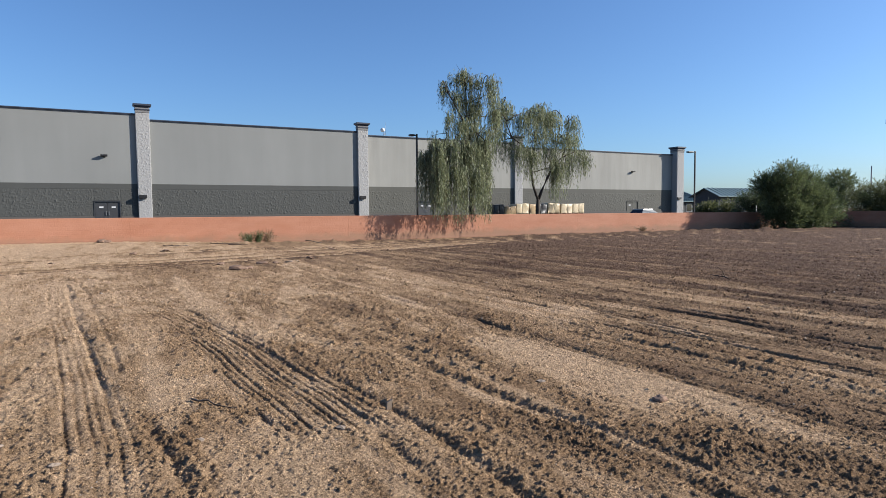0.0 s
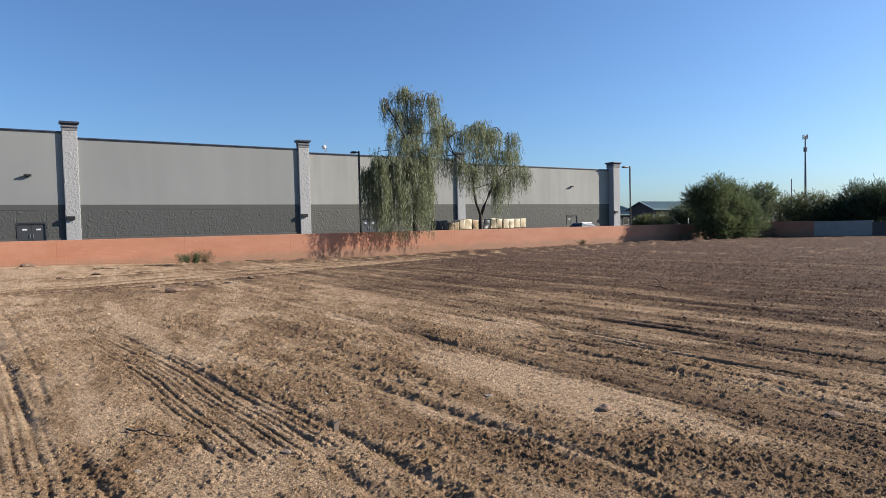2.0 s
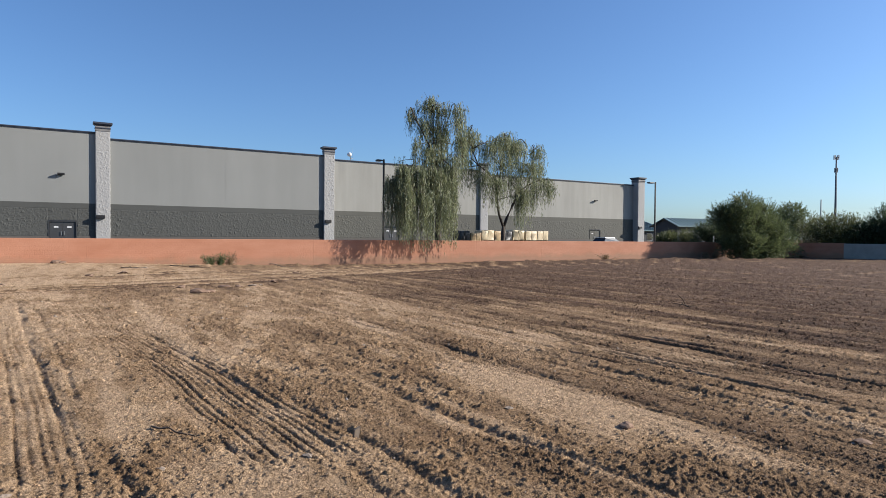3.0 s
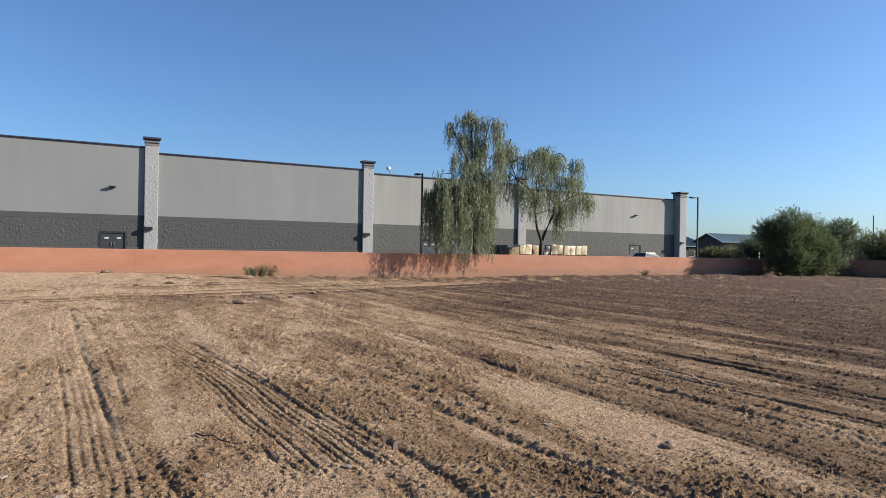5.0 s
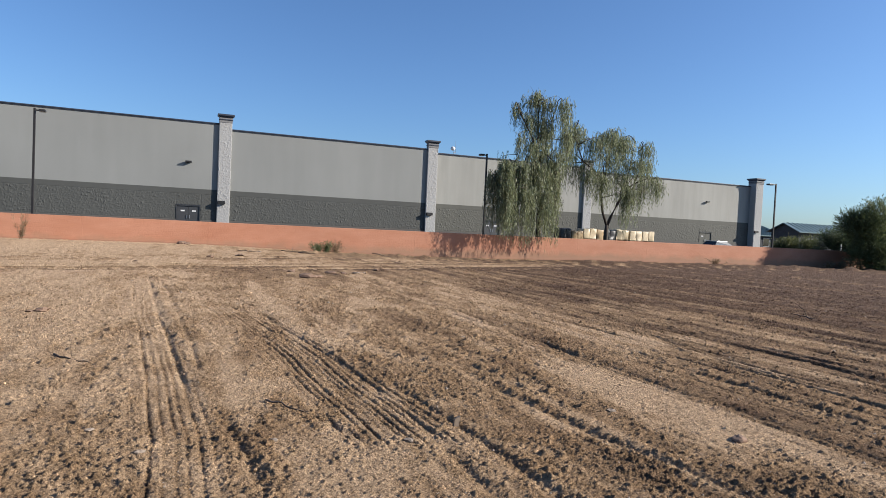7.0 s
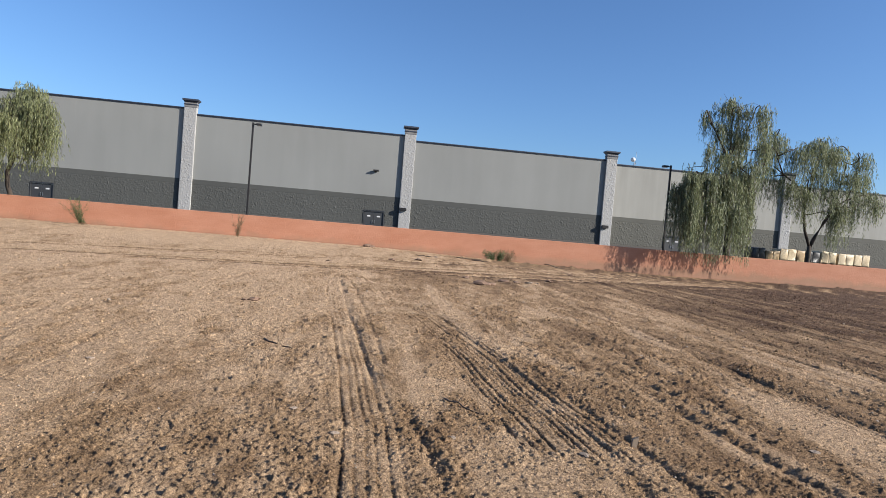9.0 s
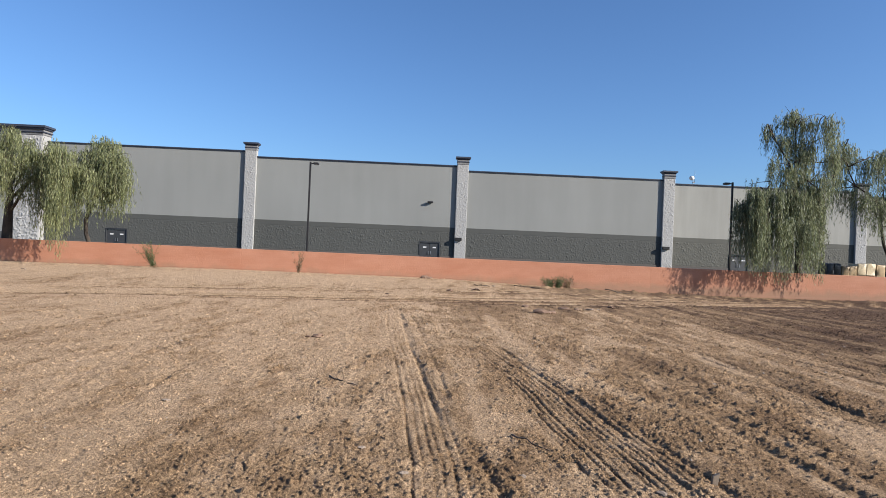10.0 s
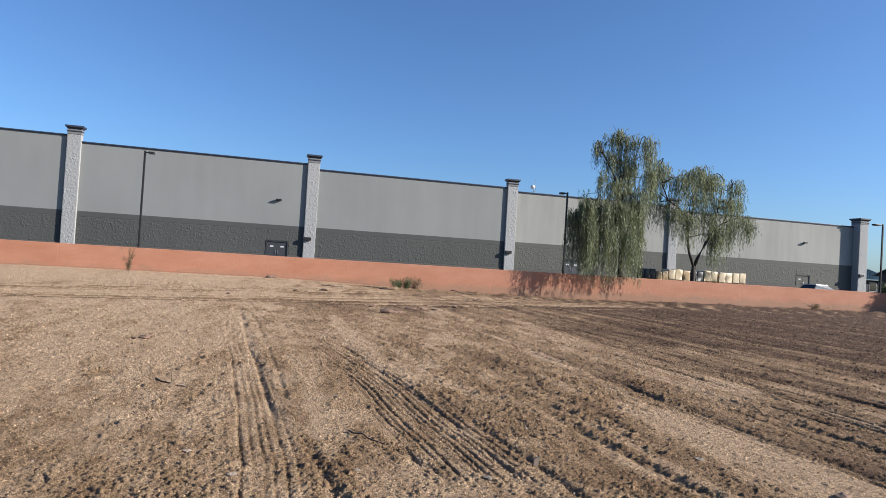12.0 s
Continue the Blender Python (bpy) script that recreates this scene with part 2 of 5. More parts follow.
def tube_data(points, radii, sides=7, cap=True):
    """Vertices and faces of a tapered tube along points."""
    verts, faces = [], []
    pts = [Vector(p) for p in points]
    for i, p in enumerate(pts):
        d = (pts[min(i + 1, len(pts) - 1)] - pts[max(i - 1, 0)]).normalized()
        u = d.orthogonal().normalized() if abs(d.z) > 0.9 else d.cross(Vector((0, 0, 1))).normalized()
        w = d.cross(u)
        for k in range(sides):
            a = 2 * math.pi * k / sides
            verts.append(p + (u * math.cos(a) + w * math.sin(a)) * radii[i])
    for i in range(len(pts) - 1):
        for k in range(sides):
            a, b = i * sides + k, i * sides + (k + 1) % sides
            faces.append((a, b, b + sides, a + sides))
    if cap:
        faces.append(tuple(range(sides))[::-1])
        faces.append(tuple(range((len(pts) - 1) * sides, len(pts) * sides)))
    return verts, faces


def tube(name, points, radii, mat, parent, label="", sides=8):
    v, f = tube_data(points, radii, sides)
    return attach(name, mesh_from(name, v, f, mat, sides > 5), parent, label)


def hash2(i, j, seed):
    h = (i.astype(np.int64) * 374761393 + j.astype(np.int64) * 668265263 + seed * 1442695041) & 0xFFFFFFFF
    h = ((h ^ (h >> 13)) * 1274126177) & 0xFFFFFFFF
    return ((h ^ (h >> 16)) & 0xFFFF) / 65535.0


def vnoise(x, y, seed=0):
    """Smooth value noise, 0 to 1, one cell a unit."""
    i, j = np.floor(x), np.floor(y)
    u, v = x - i, y - j
    u, v = u * u * (3 - 2 * u), v * v * (3 - 2 * v)
    a, b = hash2(i, j, seed), hash2(i + 1, j, seed)
    c, d = hash2(i, j + 1, seed), hash2(i + 1, j + 1, seed)
    return a + (b - a) * u + (c - a) * v + (a - b - c + d) * u * v


def fbm(x, y, seed=0, octaves=4, gain=0.5):
    total, amp, norm = 0, 1.0, 0
    for o in range(octaves):
        total = total + amp * vnoise(x * 2**o, y * 2**o, seed + o)
        norm += amp
        amp *= gain
    return total / norm


def sstep(a, b, x):
    t = np.clip((x - a) / (b - a), 0, 1)
    return t * t * (3 - 2 * t)


# ---- ground ----
WALL_Y, EAST_X = 36.0, 60.0


def wall_foot(x):
    """Height of the soil against the long wall."""
    return 0.2 - 0.33 * sstep(-2.0, 13.0, x)


# wheel tracks as (y, x) knots, half width, depth, grooves
TRACKS = (
    ([(3.0, 0.05), (5.0, 0.06), (6.4, -0.06), (8.0, -0.16), (10.1, -0.36), (12.5, -0.56), (16.3, -0.85), (19.0, -1.3), (21.5, -2.4)], 0.24, 0.010, 6),
    ([(6.3, 0.08), (8.0, -0.04), (10.1, -0.22), (12.5, -0.43), (16.3, -0.68), (18.8, -0.85), (21, -1.4)], 0.042, 0.03, 1),
    ([(7.2, 0.22), (7.7, 0.19), (10.7, 0.01), (15.0, -0.29), (18.5, -0.6)], 0.035, 0.018, 1),
    ([(4.5, 1.66), (5.2, 1.60), (6.1, 1.53), (7.6, 1.46), (10.0, 1.18), (13.3, 0.68), (16.5, 0.5), (20.0, -0.1)], 0.46, 0.0165, 12),
    ([(3.5, 1.86), (5.0, 1.88), (6.1, 1.86), (7.8, 1.72), (10.9, 1.34), (13, 0.95)], 0.05, 0.03, 1),
    ([(2.0, 2.26), (4.0, 2.22), (4.7, 2.18), (5.9, 2.1), (8.0, 1.95)], 0.05, 0.032, 1),
    ([(2.0, 3.2), (3.4, 3.2), (4.4, 3.17), (5.1, 3.12), (7.0, 3.0)], 0.06, 0.032, 1),
    ([(1.5, 3.5), (3.0, 3.43), (4.1, 3.27), (5.5, 3.15)], 0.05, 0.03, 1),
    ([(1.5, 6.0), (3.4, 6.0), (4.3, 6.0), (5.0, 5.98), (7.0, 5.9)], 0.05, 0.035, 1),
    ([(2.0, 8.6), (4.2, 8.65), (5.1, 8.57), (6.1, 8.45), (7.4, 8.6), (10, 8.7)], 0.10, 0.035, 1),
    ([(2.0, 9.2), (4.2, 9.25), (6.1, 9.1), (8.4, 9.2)], 0.06, 0.03, 1),
    ([(7.0, 14.3), (8.6, 14.2), (9.9, 13.7), (11.1, 13.7), (14, 13.8)], 0.08, 0.05, 1),
    ([(4.5, 4.84), (5.8, 4.84), (6.9, 4.85), (9.6, 5.2), (12, 5.3)], 0.12, 0.012, 3),
    ([(5.0, 7.0), (6.4, 7.0), (7.4, 7.14), (9.9, 7.6), (12, 7.9)], 0.14, 0.012, 3),
    ([(3.0, -2.5), (4.8, -2.72), (6.3, -3.08), (8.3, -3.3), (12, -3.6)], 0.05, 0.02, 1),
    ([(4.0, -3.5), (5.8, -3.81), (7.5, -4.23), (11.4, -5.0)], 0.05, 0.018, 1),
    ([(4.6, 1.34), (5.3, 1.07), (5.8, 0.74)], 0.04, 0.03, 1),
    ([(4.0, 0.50), (4.9, 0.41), (5.6, 0.35)], 0.05, 0.035, 1),
    ([(7.5, -0.75), (7.9, -1.05), (8.2, -1.35)], 0.03, 0.03, 1),
)
lines = np.random.default_rng(77)
ROWS_RIGHT = tuple(([(a, b), (a + l * 0.5, b + lines.normal() * 0.12), (a + l, b + lines.normal() * 0.25)], h, d, 1)
                   for a, l, b, h, d in ((lines.uniform(1, 16), lines.uniform(6, 16), 4.6 + 36 * lines.random() ** 1.5, lines.uniform(0.02, 0.045), lines.uniform(0.012, 0.03)) for _ in range(140)))
LANE = ((-60, -30, -14, -10, -4.4, 2, 9, 20, 35, 60), (14, 15, 18.8, 21.1, 23.2, 24, 26, 29, 29.8, 30))


def turned(x, y, deg):
    c, q = math.cos(radians(deg)), math.sin(radians(deg))
    return x * c - y * q, x * q + y * c


def clods(x, y, cell, seed, fill=0.7, small=0.18, large=0.46):
    """Broken lumps lying one to a cell: 0 between them, up to 1 on their tops."""
    u, v = turned(x, y, 23 + 31 * seed)
    u, v = u / cell, v / cell
    u, v = u + 0.35 * (vnoise(u * 1.9, v * 1.9, seed + 3) - 0.5), v + 0.35 * (vnoise(u * 1.9 + 9, v * 1.9, seed + 4) - 0.5)
    i, j = np.floor(u), np.floor(v)
    high = np.zeros_like(u)
    for a in (-1, 0, 1):
        for b in (-1, 0, 1):
            ci, cj = i + a, j + b
            du, dv = u - ci - 0.15 - 0.7 * hash2(ci, cj, seed + 5), v - cj - 0.15 - 0.7 * hash2(ci, cj, seed + 6)
            way = 6.28 * hash2(ci, cj, seed + 7)
            lean = du * np.cos(way) + dv * np.sin(way)
            r = small + (large - small) * hash2(ci, cj, seed + 8) ** 2
            d2 = (du * du + dv * dv + 0.9 * lean * lean) / (r * r)
            there = hash2(ci, cj, seed + 9) < fill
            high = np.maximum(high, there * np.minimum(1.0, 1.7 * np.sqrt(np.clip(1 - d2, 0, 1))) * np.clip(0.8 + 0.5 * lean / r, 0.3, 1.2) * r / large)
    return high


def drills(x, y, gap, seed, wide=0.2):
    """Thin furrows side by side along y, each with its own depth, broken here and there: 0 to 1."""
    u = (x + 0.22 * gap * (fbm(x / 1.2, y / 3.5, seed, 3) - 0.5) + 0.5 * (fbm(x / 6, y / 11, seed + 1, 2) - 0.5)) / gap
    k = np.floor(u)
    off = u - k - 0.3 - 0.4 * hash2(k, k * 0, seed + 2)
    keep = sstep(0.30, 0.7, vnoise(k * 7.3, y / (1.4 + 2.5 * hash2(k, k * 0, seed + 4)), seed + 3))
    return np.exp(-((off / wide) ** 2)) * keep * (0.3 + 0.7 * hash2(k, k * 0, seed + 5))


def relief(x, y):
    """Height of the ground and how dusty its surface is, with shade painted into the same value."""
    dist = np.hypot(x, y)
    z = (fbm(x / 9, y / 9, 3, 3) - 0.5) * 0.10 * sstep(8, 18, dist)
    z = z + wall_foot(x) * sstep(22, 35.5, y) * (1 - sstep(37, 41, y))
    # harrowed land to the east, packed and driven over to the west
    tilled = sstep(3.4, 9.0, x + 1.6 * (1 - sstep(3, 8, y)) + 2.6 * (fbm(x / 1.6, y / 6, 9, 4) - 0.5))
    off = y - np.interp(x, *LANE) - 0.3 * np.sin(x * 0.4)
    tilled = tilled * (1 - 0.8 * sstep(-2.0, 0.5, off + 2 * (fbm(x / 4, y / 2, 8) - 0.5)) * (1 - sstep(14, 26, x)))
    # smooth strips along the rows, the lane in front of the wall, and patches blown flat
    strip = np.exp(-(((x - 4.55 - 0.045 * np.maximum(y - 5, 0) - 0.12 * np.sin(y * 0.6)) / 0.28) ** 2)) * 0.8 * sstep(1, 3, y) * (1 - sstep(13, 18, y)) * np.clip(4.0 * fbm(x / 0.45, y / 1.6, 12, 5, 0.62) - 1.25, 0, 1)
    strip += np.exp(-(((x - 6.7 - 0.25 * np.sin(y * 0.5)) / 0.5) ** 2)) * sstep(6, 8, y) * (1 - sstep(13, 19, y)) * np.clip(3.4 * fbm(x / 0.6, y / 2.4, 13, 5, 0.6) - 1.0, 0, 1)
    strip += np.exp(-(((x - 7.4 - 0.12 * (y - 4)) / 0.28) ** 2)) * (1 - sstep(7, 10, y)) * np.clip(3.2 * fbm(x / 0.4, y / 1.4, 14, 4) - 0.9, 0, 1)
    strip += 0.8 * np.exp(-(((x - 3.38) / 0.10) ** 2)) * sstep(2.2, 3, y) * (1 - sstep(5, 6.4, y))
    lane = np.exp(-((off / 1.3) ** 2)) * (1 - 0.7 * sstep(14, 24, x))
    blown = sstep(0.52, 0.70, fbm(x / 0.55, y / 2.1, 61, 4, 0.55)) * (1 - 0.75 * tilled)
    flat = np.clip(strip + lane + 0.65 * blown, 0, 1)
    streak = fbm(x / 0.4, y / 7, 25, 4, 0.6) - 0.5
    soft = tilled * (0.32 + 0.68 * sstep(6, 17, x + 3 * (fbm(x / 3, y / 7, 19, 3) - 0.5)))
    # darker towards the east: clod shade put into the soil colour
    dust_shade = 0.70 - 0.62 * soft - 0.12 * sstep(6, 15, x) + (0.5 + 0.7 * tilled) * streak + 0.42 * flat + 0.5 * tilled * (1 - sstep(9, 16, x)) * sstep(0.5, 0.75, fbm(x / 0.9, y / 4, 27, 4, 0.55))
    dust_shade = dust_shade + 0.25 * (fbm(x / 3.5, y / 5, 15, 3) - 0.5) + 0.34 * (1 - sstep(-3.0, 4.0, x)) + 0.16 * sstep(26, 29, y) * (1 - sstep(2, 8, x))
    # wheel lines of the lane: thin, pale, with the ruts' shade painted as darker soil between
    for k, c in enumerate((-2.6, -1.9, -1.25, -0.7, 0.0, 0.55, 1.3, 2.0, 2.9, 3.7)):
        side = off - c - 0.4 * (fbm(x / 5, x * 0 + c, 49, 3) - 0.5) - 0.012 * k * x
        on = sstep(0.38, 0.56, fbm(x / 5.0, x * 0 + c * 3, 47 + k, 3)) * (1 - 0.4 * sstep(30, 45, x))
        dust_shade = dust_shade + 0.65 * on * np.exp(-((side / 0.16) ** 2)) - 0.75 * on * np.exp(-(((side + 0.42) / 0.2) ** 2))
        z = z - 0.03 * on * np.exp(-((side / 0.16) ** 2)) + 0.05 * on * np.exp(-(((side - 0.3) / 0.13) ** 2)) * vnoise(x / 0.3, y / 0.2, 48)
    # broad dark bands along the lane, rut shade put into the soil colour
    loose = fbm(x / 5, off / 0.4, 61, 4, 0.6)
    dust_shade = dust_shade - 2.2 * np.maximum(loose - 0.52, 0) * np.exp(-((off / 3.4) ** 2)) * sstep(-12, 2, x)
    # furrows of the harrow, their hollows darkened in the colour as well
    wear = 0.3 + 1.1 * fbm(x / 2, y / 5, 31, 3)
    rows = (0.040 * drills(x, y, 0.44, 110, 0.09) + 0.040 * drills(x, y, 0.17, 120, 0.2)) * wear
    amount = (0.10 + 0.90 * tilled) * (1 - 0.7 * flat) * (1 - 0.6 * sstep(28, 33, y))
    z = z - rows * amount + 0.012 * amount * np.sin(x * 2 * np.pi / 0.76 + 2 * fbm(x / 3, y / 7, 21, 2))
    dust_shade = dust_shade - 3.0 * rows * amount
    # wheel tracks and single furrows; gaps between tread ribs also darkened in the colour
    calm = np.zeros_like(z)
    for k, (knots, half, deep, grooves) in enumerate(TRACKS + ROWS_RIGHT):
        ky, kx = zip(*knots)
        m = (y > ky[0] - 0.5) & (y < ky[-1]) & (x > min(kx) - 5 * half) & (x < max(kx) + 5 * half)
        px, py = x[m], y[m]
        if not len(px):
            continue
        s = (px - np.interp(py, ky, kx) - 0.012 * np.sin(py * 2.1 + k) - 0.008 * (vnoise(py * 1.7, py * 0, 40 + k) - 0.5)) / half
        ends = sstep(ky[0] - 0.4, ky[0] + 0.4, py) * (1 - sstep(ky[-1] - 0.3 * (ky[-1] - ky[0]), ky[-1], py))
        worn = sstep(0.28, 0.62, fbm(px / 0.5, py / 1.1, 70 + k, 3))
        if grooves == 1:
            z[m] += -1.0 * ends * (0.3 + 0.7 * worn) * deep * np.exp(-(s**2)) + deep * 0.6 * ends * np.exp(-(((s - 1.8) / 0.7) ** 2)) * worn * clods(px, py, 0.07, 6, 0.9)
        else:
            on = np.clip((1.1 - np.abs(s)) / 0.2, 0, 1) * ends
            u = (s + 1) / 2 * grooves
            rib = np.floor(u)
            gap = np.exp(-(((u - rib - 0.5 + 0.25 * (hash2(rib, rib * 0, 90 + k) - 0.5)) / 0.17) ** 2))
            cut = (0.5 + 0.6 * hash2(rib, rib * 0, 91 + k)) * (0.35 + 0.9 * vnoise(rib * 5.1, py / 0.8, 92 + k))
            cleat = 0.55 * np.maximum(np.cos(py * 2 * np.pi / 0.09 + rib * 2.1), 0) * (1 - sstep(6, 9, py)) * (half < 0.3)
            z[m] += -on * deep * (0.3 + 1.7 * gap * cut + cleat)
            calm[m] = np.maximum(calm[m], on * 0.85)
            dust_shade[m] += on * (0.12 - 0.5 * gap * cut)
    # crumbled surface: clods of three sizes, fewest where it is smooth
    heavy = sstep(0.38, 0.64, fbm(x / 0.6, y / 1.2, 17, 4, 0.6))
    rough = (0.46 + 0.34 * heavy) * (1 - 0.25 * tilled) * (1 - 0.5 * flat) * (1 - 0.4 * calm) * (0.85 + 0.15 * sstep(0.5, 4, x))
    near = 1 - sstep(9, 16, dist)
    z = z + rough * (0.032 * clods(x, y, 0.11, 1, 0.35 + 0.4 * heavy) + 0.038 * clods(x, y, 0.058, 2, 0.9) + 0.024 * near * clods(x, y, 0.03, 7, 0.9) + 0.014 * near * (vnoise(x / 0.02, y / 0.02, 53) - 0.5))
    z = z + (0.25 + 0.75 * rough) * (0.014 + 0.030 * sstep(5, 9, dist)) * (1 - 0.45 * tilled) * clods(x, y * 0.8, 0.16, 3, 0.75)
    z = z + 0.030 * clods(x, y * 0.45, 0.16, 4, 0.8) * sstep(9, 17, dist) * (0.25 + 0.75 * heavy) * (1 - 0.8 * lane)
    dust_shade = dust_shade - 0.12 * heavy * (1 - flat) + 0.75 * (fbm(x / 0.2, y / 0.45, 57, 3, 0.6) - 0.5) * (1 - 0.6 * flat) - 0.12 * sstep(0.52, 0.7, fbm(x / 1.8, y / 2.6, 58, 4)) * (1 - flat)
    # broken furrow across the lumpy middle
    lump = np.exp(-(((x - 3.6 - 0.12 * np.sin(y * 0.8)) / 0.34) ** 2)) * sstep(4, 6, y) * (1 - sstep(10, 13, y))
    z = z + lump * 0.055 * clods(x, y, 0.16, 5, 0.8)
    dust_shade = dust_shade - 0.16 * lump
    # soil thrown up along the wall
    heap = np.exp(-(((y - 31.3 - 0.6 * np.sin(x * 0.35)) / 0.7) ** 2)) * sstep(18, 24, x) * (1 - sstep(52, 58, x))
    z = z + heap * np.maximum(fbm(x / 1.6, y / 0.9, 91, 4) - 0.45, 0) * 0.8 + 0.12 * heap * clods(x * 0.6, y, 0.5, 11, 0.6)
    heap2 = np.exp(-(((y - 33.6 - 0.4 * np.sin(x * 0.6)) / 0.9) ** 2)) * (1 - sstep(60, 64, x))
    z = z + heap2 * np.maximum(fbm(x / 1.3, y / 0.7, 95, 5, 0.6) - 0.47, 0) * 0.7 * (0.4 + 0.6 * sstep(4, 10, x))
    dust_shade = dust_shade - 0.5 * heap2 * fbm(x / 1.1, y / 0.8, 95, 4) * sstep(0, 10, x)
    return z * (0.2 + 0.8 * np.clip(3 * np.exp(-dist / 60), 0, 1)), np.clip(dust_shade, 0, 1.1)


def build_ground():
    fine = np.arange(-45.0, 74.0, 0.13)
    coarse = np.arange(76.0, 314.0, 3.5)
    ang = np.radians(np.concatenate([fine, coarse]))
    drop = np.concatenate([np.arange(720, 560, -6.0), np.arange(560, 420, -1.4), np.arange(420, 240, -0.85), np.arange(240, 55, -0.62), np.arange(55, 12, -1.3)])
    rad = np.concatenate([[0.25, 0.7, 1.2, 1.6], 1830.0 / drop, [170, 210, 280, 400, 600, 1000, 1800]])
    rr, aa = np.meshgrid(rad, ang, indexing="ij")
    x, y = rr * np.sin(aa), rr * np.cos(aa)
    z, dust_shade = relief(x, y)
    # relief only where the camera looks: flat underfoot and behind
    turn = np.degrees(aa)
    z = z * sstep(2.6, 3.3, rr) * np.where(turn < 75, sstep(-45, -43, turn) * (1 - sstep(72, 74, turn)), 0)
    # beyond the walls the ground lies smooth
    out = np.maximum(sstep(37, 41, y), sstep(EAST_X + 1, EAST_X + 4, x))
    z = z * (1 - out) + out * 0.05
    nr, na = x.shape
    me = bpy.data.meshes.new("ground")
    co = np.stack([x, y, z], -1).reshape(-1, 3)
    co = np.concatenate([co, [[0, 0, 0]]]).astype(np.float32)
    i, j = np.meshgrid(np.arange(nr - 1), np.arange(na), indexing="ij")
    k = (j + 1) % na
    quads = np.stack([i * na + j, i * na + k, (i + 1) * na + k, (i + 1) * na + j], -1).reshape(-1, 4)
    fan = np.stack([np.full(na, nr * na), np.arange(na), (np.arange(na) + 1) % na], -1)[:, ::-1]
    me.vertices.add(len(co))
    me.vertices.foreach_set("co", co.ravel())
    loops = np.concatenate([quads.ravel(), fan.ravel()]).astype(np.int32)
    starts = np.concatenate([np.arange(len(quads)) * 4, len(quads) * 4 + np.arange(na) * 3]).astype(np.int32)
    me.loops.add(len(loops))
    me.loops.foreach_set("vertex_index", loops)
    me.polygons.add(len(starts))
    me.polygons.foreach_set("loop_start", starts)
    me.update(calc_edges=True)
    me.validate()
    att = me.attributes.new("dust_shade", "FLOAT", "POINT")
    att.data.foreach_set("value", np.concatenate([dust_shade.ravel(), [0.5]]).astype(np.float32))
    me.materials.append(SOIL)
    return tagged(new("ground", me), "bare brown desert soil with tyre tracks and clods", "ground", kind="structure")


build_ground()
tagged(new("pavement", mesh_from("pavement", [(-140, 36.12, 0.25), (95, 36.12, 0.25), (95, 57.2, 0.25), (-140, 57.2, 0.25)], [(0, 1, 2, 3)], ASPHALT)), "grey asphalt service lane behind the wall", "pavement", kind="structure")
LOT = 0.25


# ---- boundary wall ----
def wall_top(x):
    return 1.47 - 0.0022 * (x + 26)


def panel_mesh(name, length, z0, z1a, z1b, thick, mat):
    """A wall panel along x from its start, with softened top edges and ends."""
    bm = bmesh.new()
    n = max(2, int(length / 0.8))
    ring = []
    for i in range(n + 1):
        x = 0.0015 + (length - 0.003) * i / n
        top = z1a + (z1b - z1a) * i / n
        ring.append([bm.verts.new(p) for p in ((x, 0, z0), (x, 0, top - 0.012), (x, 0.012, top), (x, thick - 0.012, top), (x, thick, top - 0.012), (x, thick, z0))])
    for a, b in zip(ring, ring[1:]):
        for k in range(5):
            bm.faces.new((a[k], b[k], b[k + 1], a[k + 1]))
    bm.faces.new(ring[0][::1])
    bm.faces.new(ring[-1][::-1])
    bmesh.ops.recalc_face_normals(bm, faces=bm.faces[:])
    me = bpy.data.meshes.new(name)
    bm.to_mesh(me)
    bm.free()
    me.materials.append(mat)
    return me


north = base("wall_north", 0, WALL_Y, 0, "long low boundary wall painted terracotta orange", "wall", kind="structure")
STEP = 5.92
start = 1.18 - 12 * STEP
for i in range(30):
    x0 = start + i * STEP
    x1 = min(x0 + STEP, EAST_X + 0.2)
    if x1 <= x0:
        break
    ob = attach("panel", panel_mesh("panel", x1 - x0, -0.5, wall_top(x0), wall_top(x1), 0.2, ORANGE), north)
    ob.location = (x0, 0, 0)
east = base("wall_east", EAST_X, WALL_Y, 0, "low boundary wall of orange, pale and grey painted block", "wall", kind="structure")
for y0, y1, top, mat, tag in ((36.0, 32.5, 1.28, ORANGE, ""), (32.5, 29.0, 1.3, ORANGE, ""), (29.0, 24.27, 1.26, PALE_WALL, "pale grey painted panel"), (24.27, 18.4, 1.12, GREY_WALL, "grey brown panel"),
                              (18.4, 12.5, 1.12, GREY_WALL, "grey brown panel"), (12.5, 0, 1.12, GREY_WALL, "grey brown panel"), (0, -40, 1.12, GREY_WALL, "grey brown panel")):
    ob = attach("panel", panel_mesh("panel", y0 - y1, -0.5, top, top, 0.2, mat), east, tag)
    ob.matrix_basis = pose(0, y0 - WALL_Y, 0, 0, 0, -90)


# ---- the long store building ----
FY = 57.0


def chips(x, y, cell, cut, seed):
    """Scattered angular lumps: 0 between them, up to 1 on their tops."""
    u, v = turned(x, y, 29 + 17 * seed)
    u, v = u + 0.5 * cell * vnoise(x / cell, y / cell, seed + 7), v + 0.5 * cell * vnoise(x / cell, y / cell, seed + 8)
    return np.sqrt(np.clip((vnoise(u / cell, v / cell, seed) - cut) / (1 - cut), 0, 1))


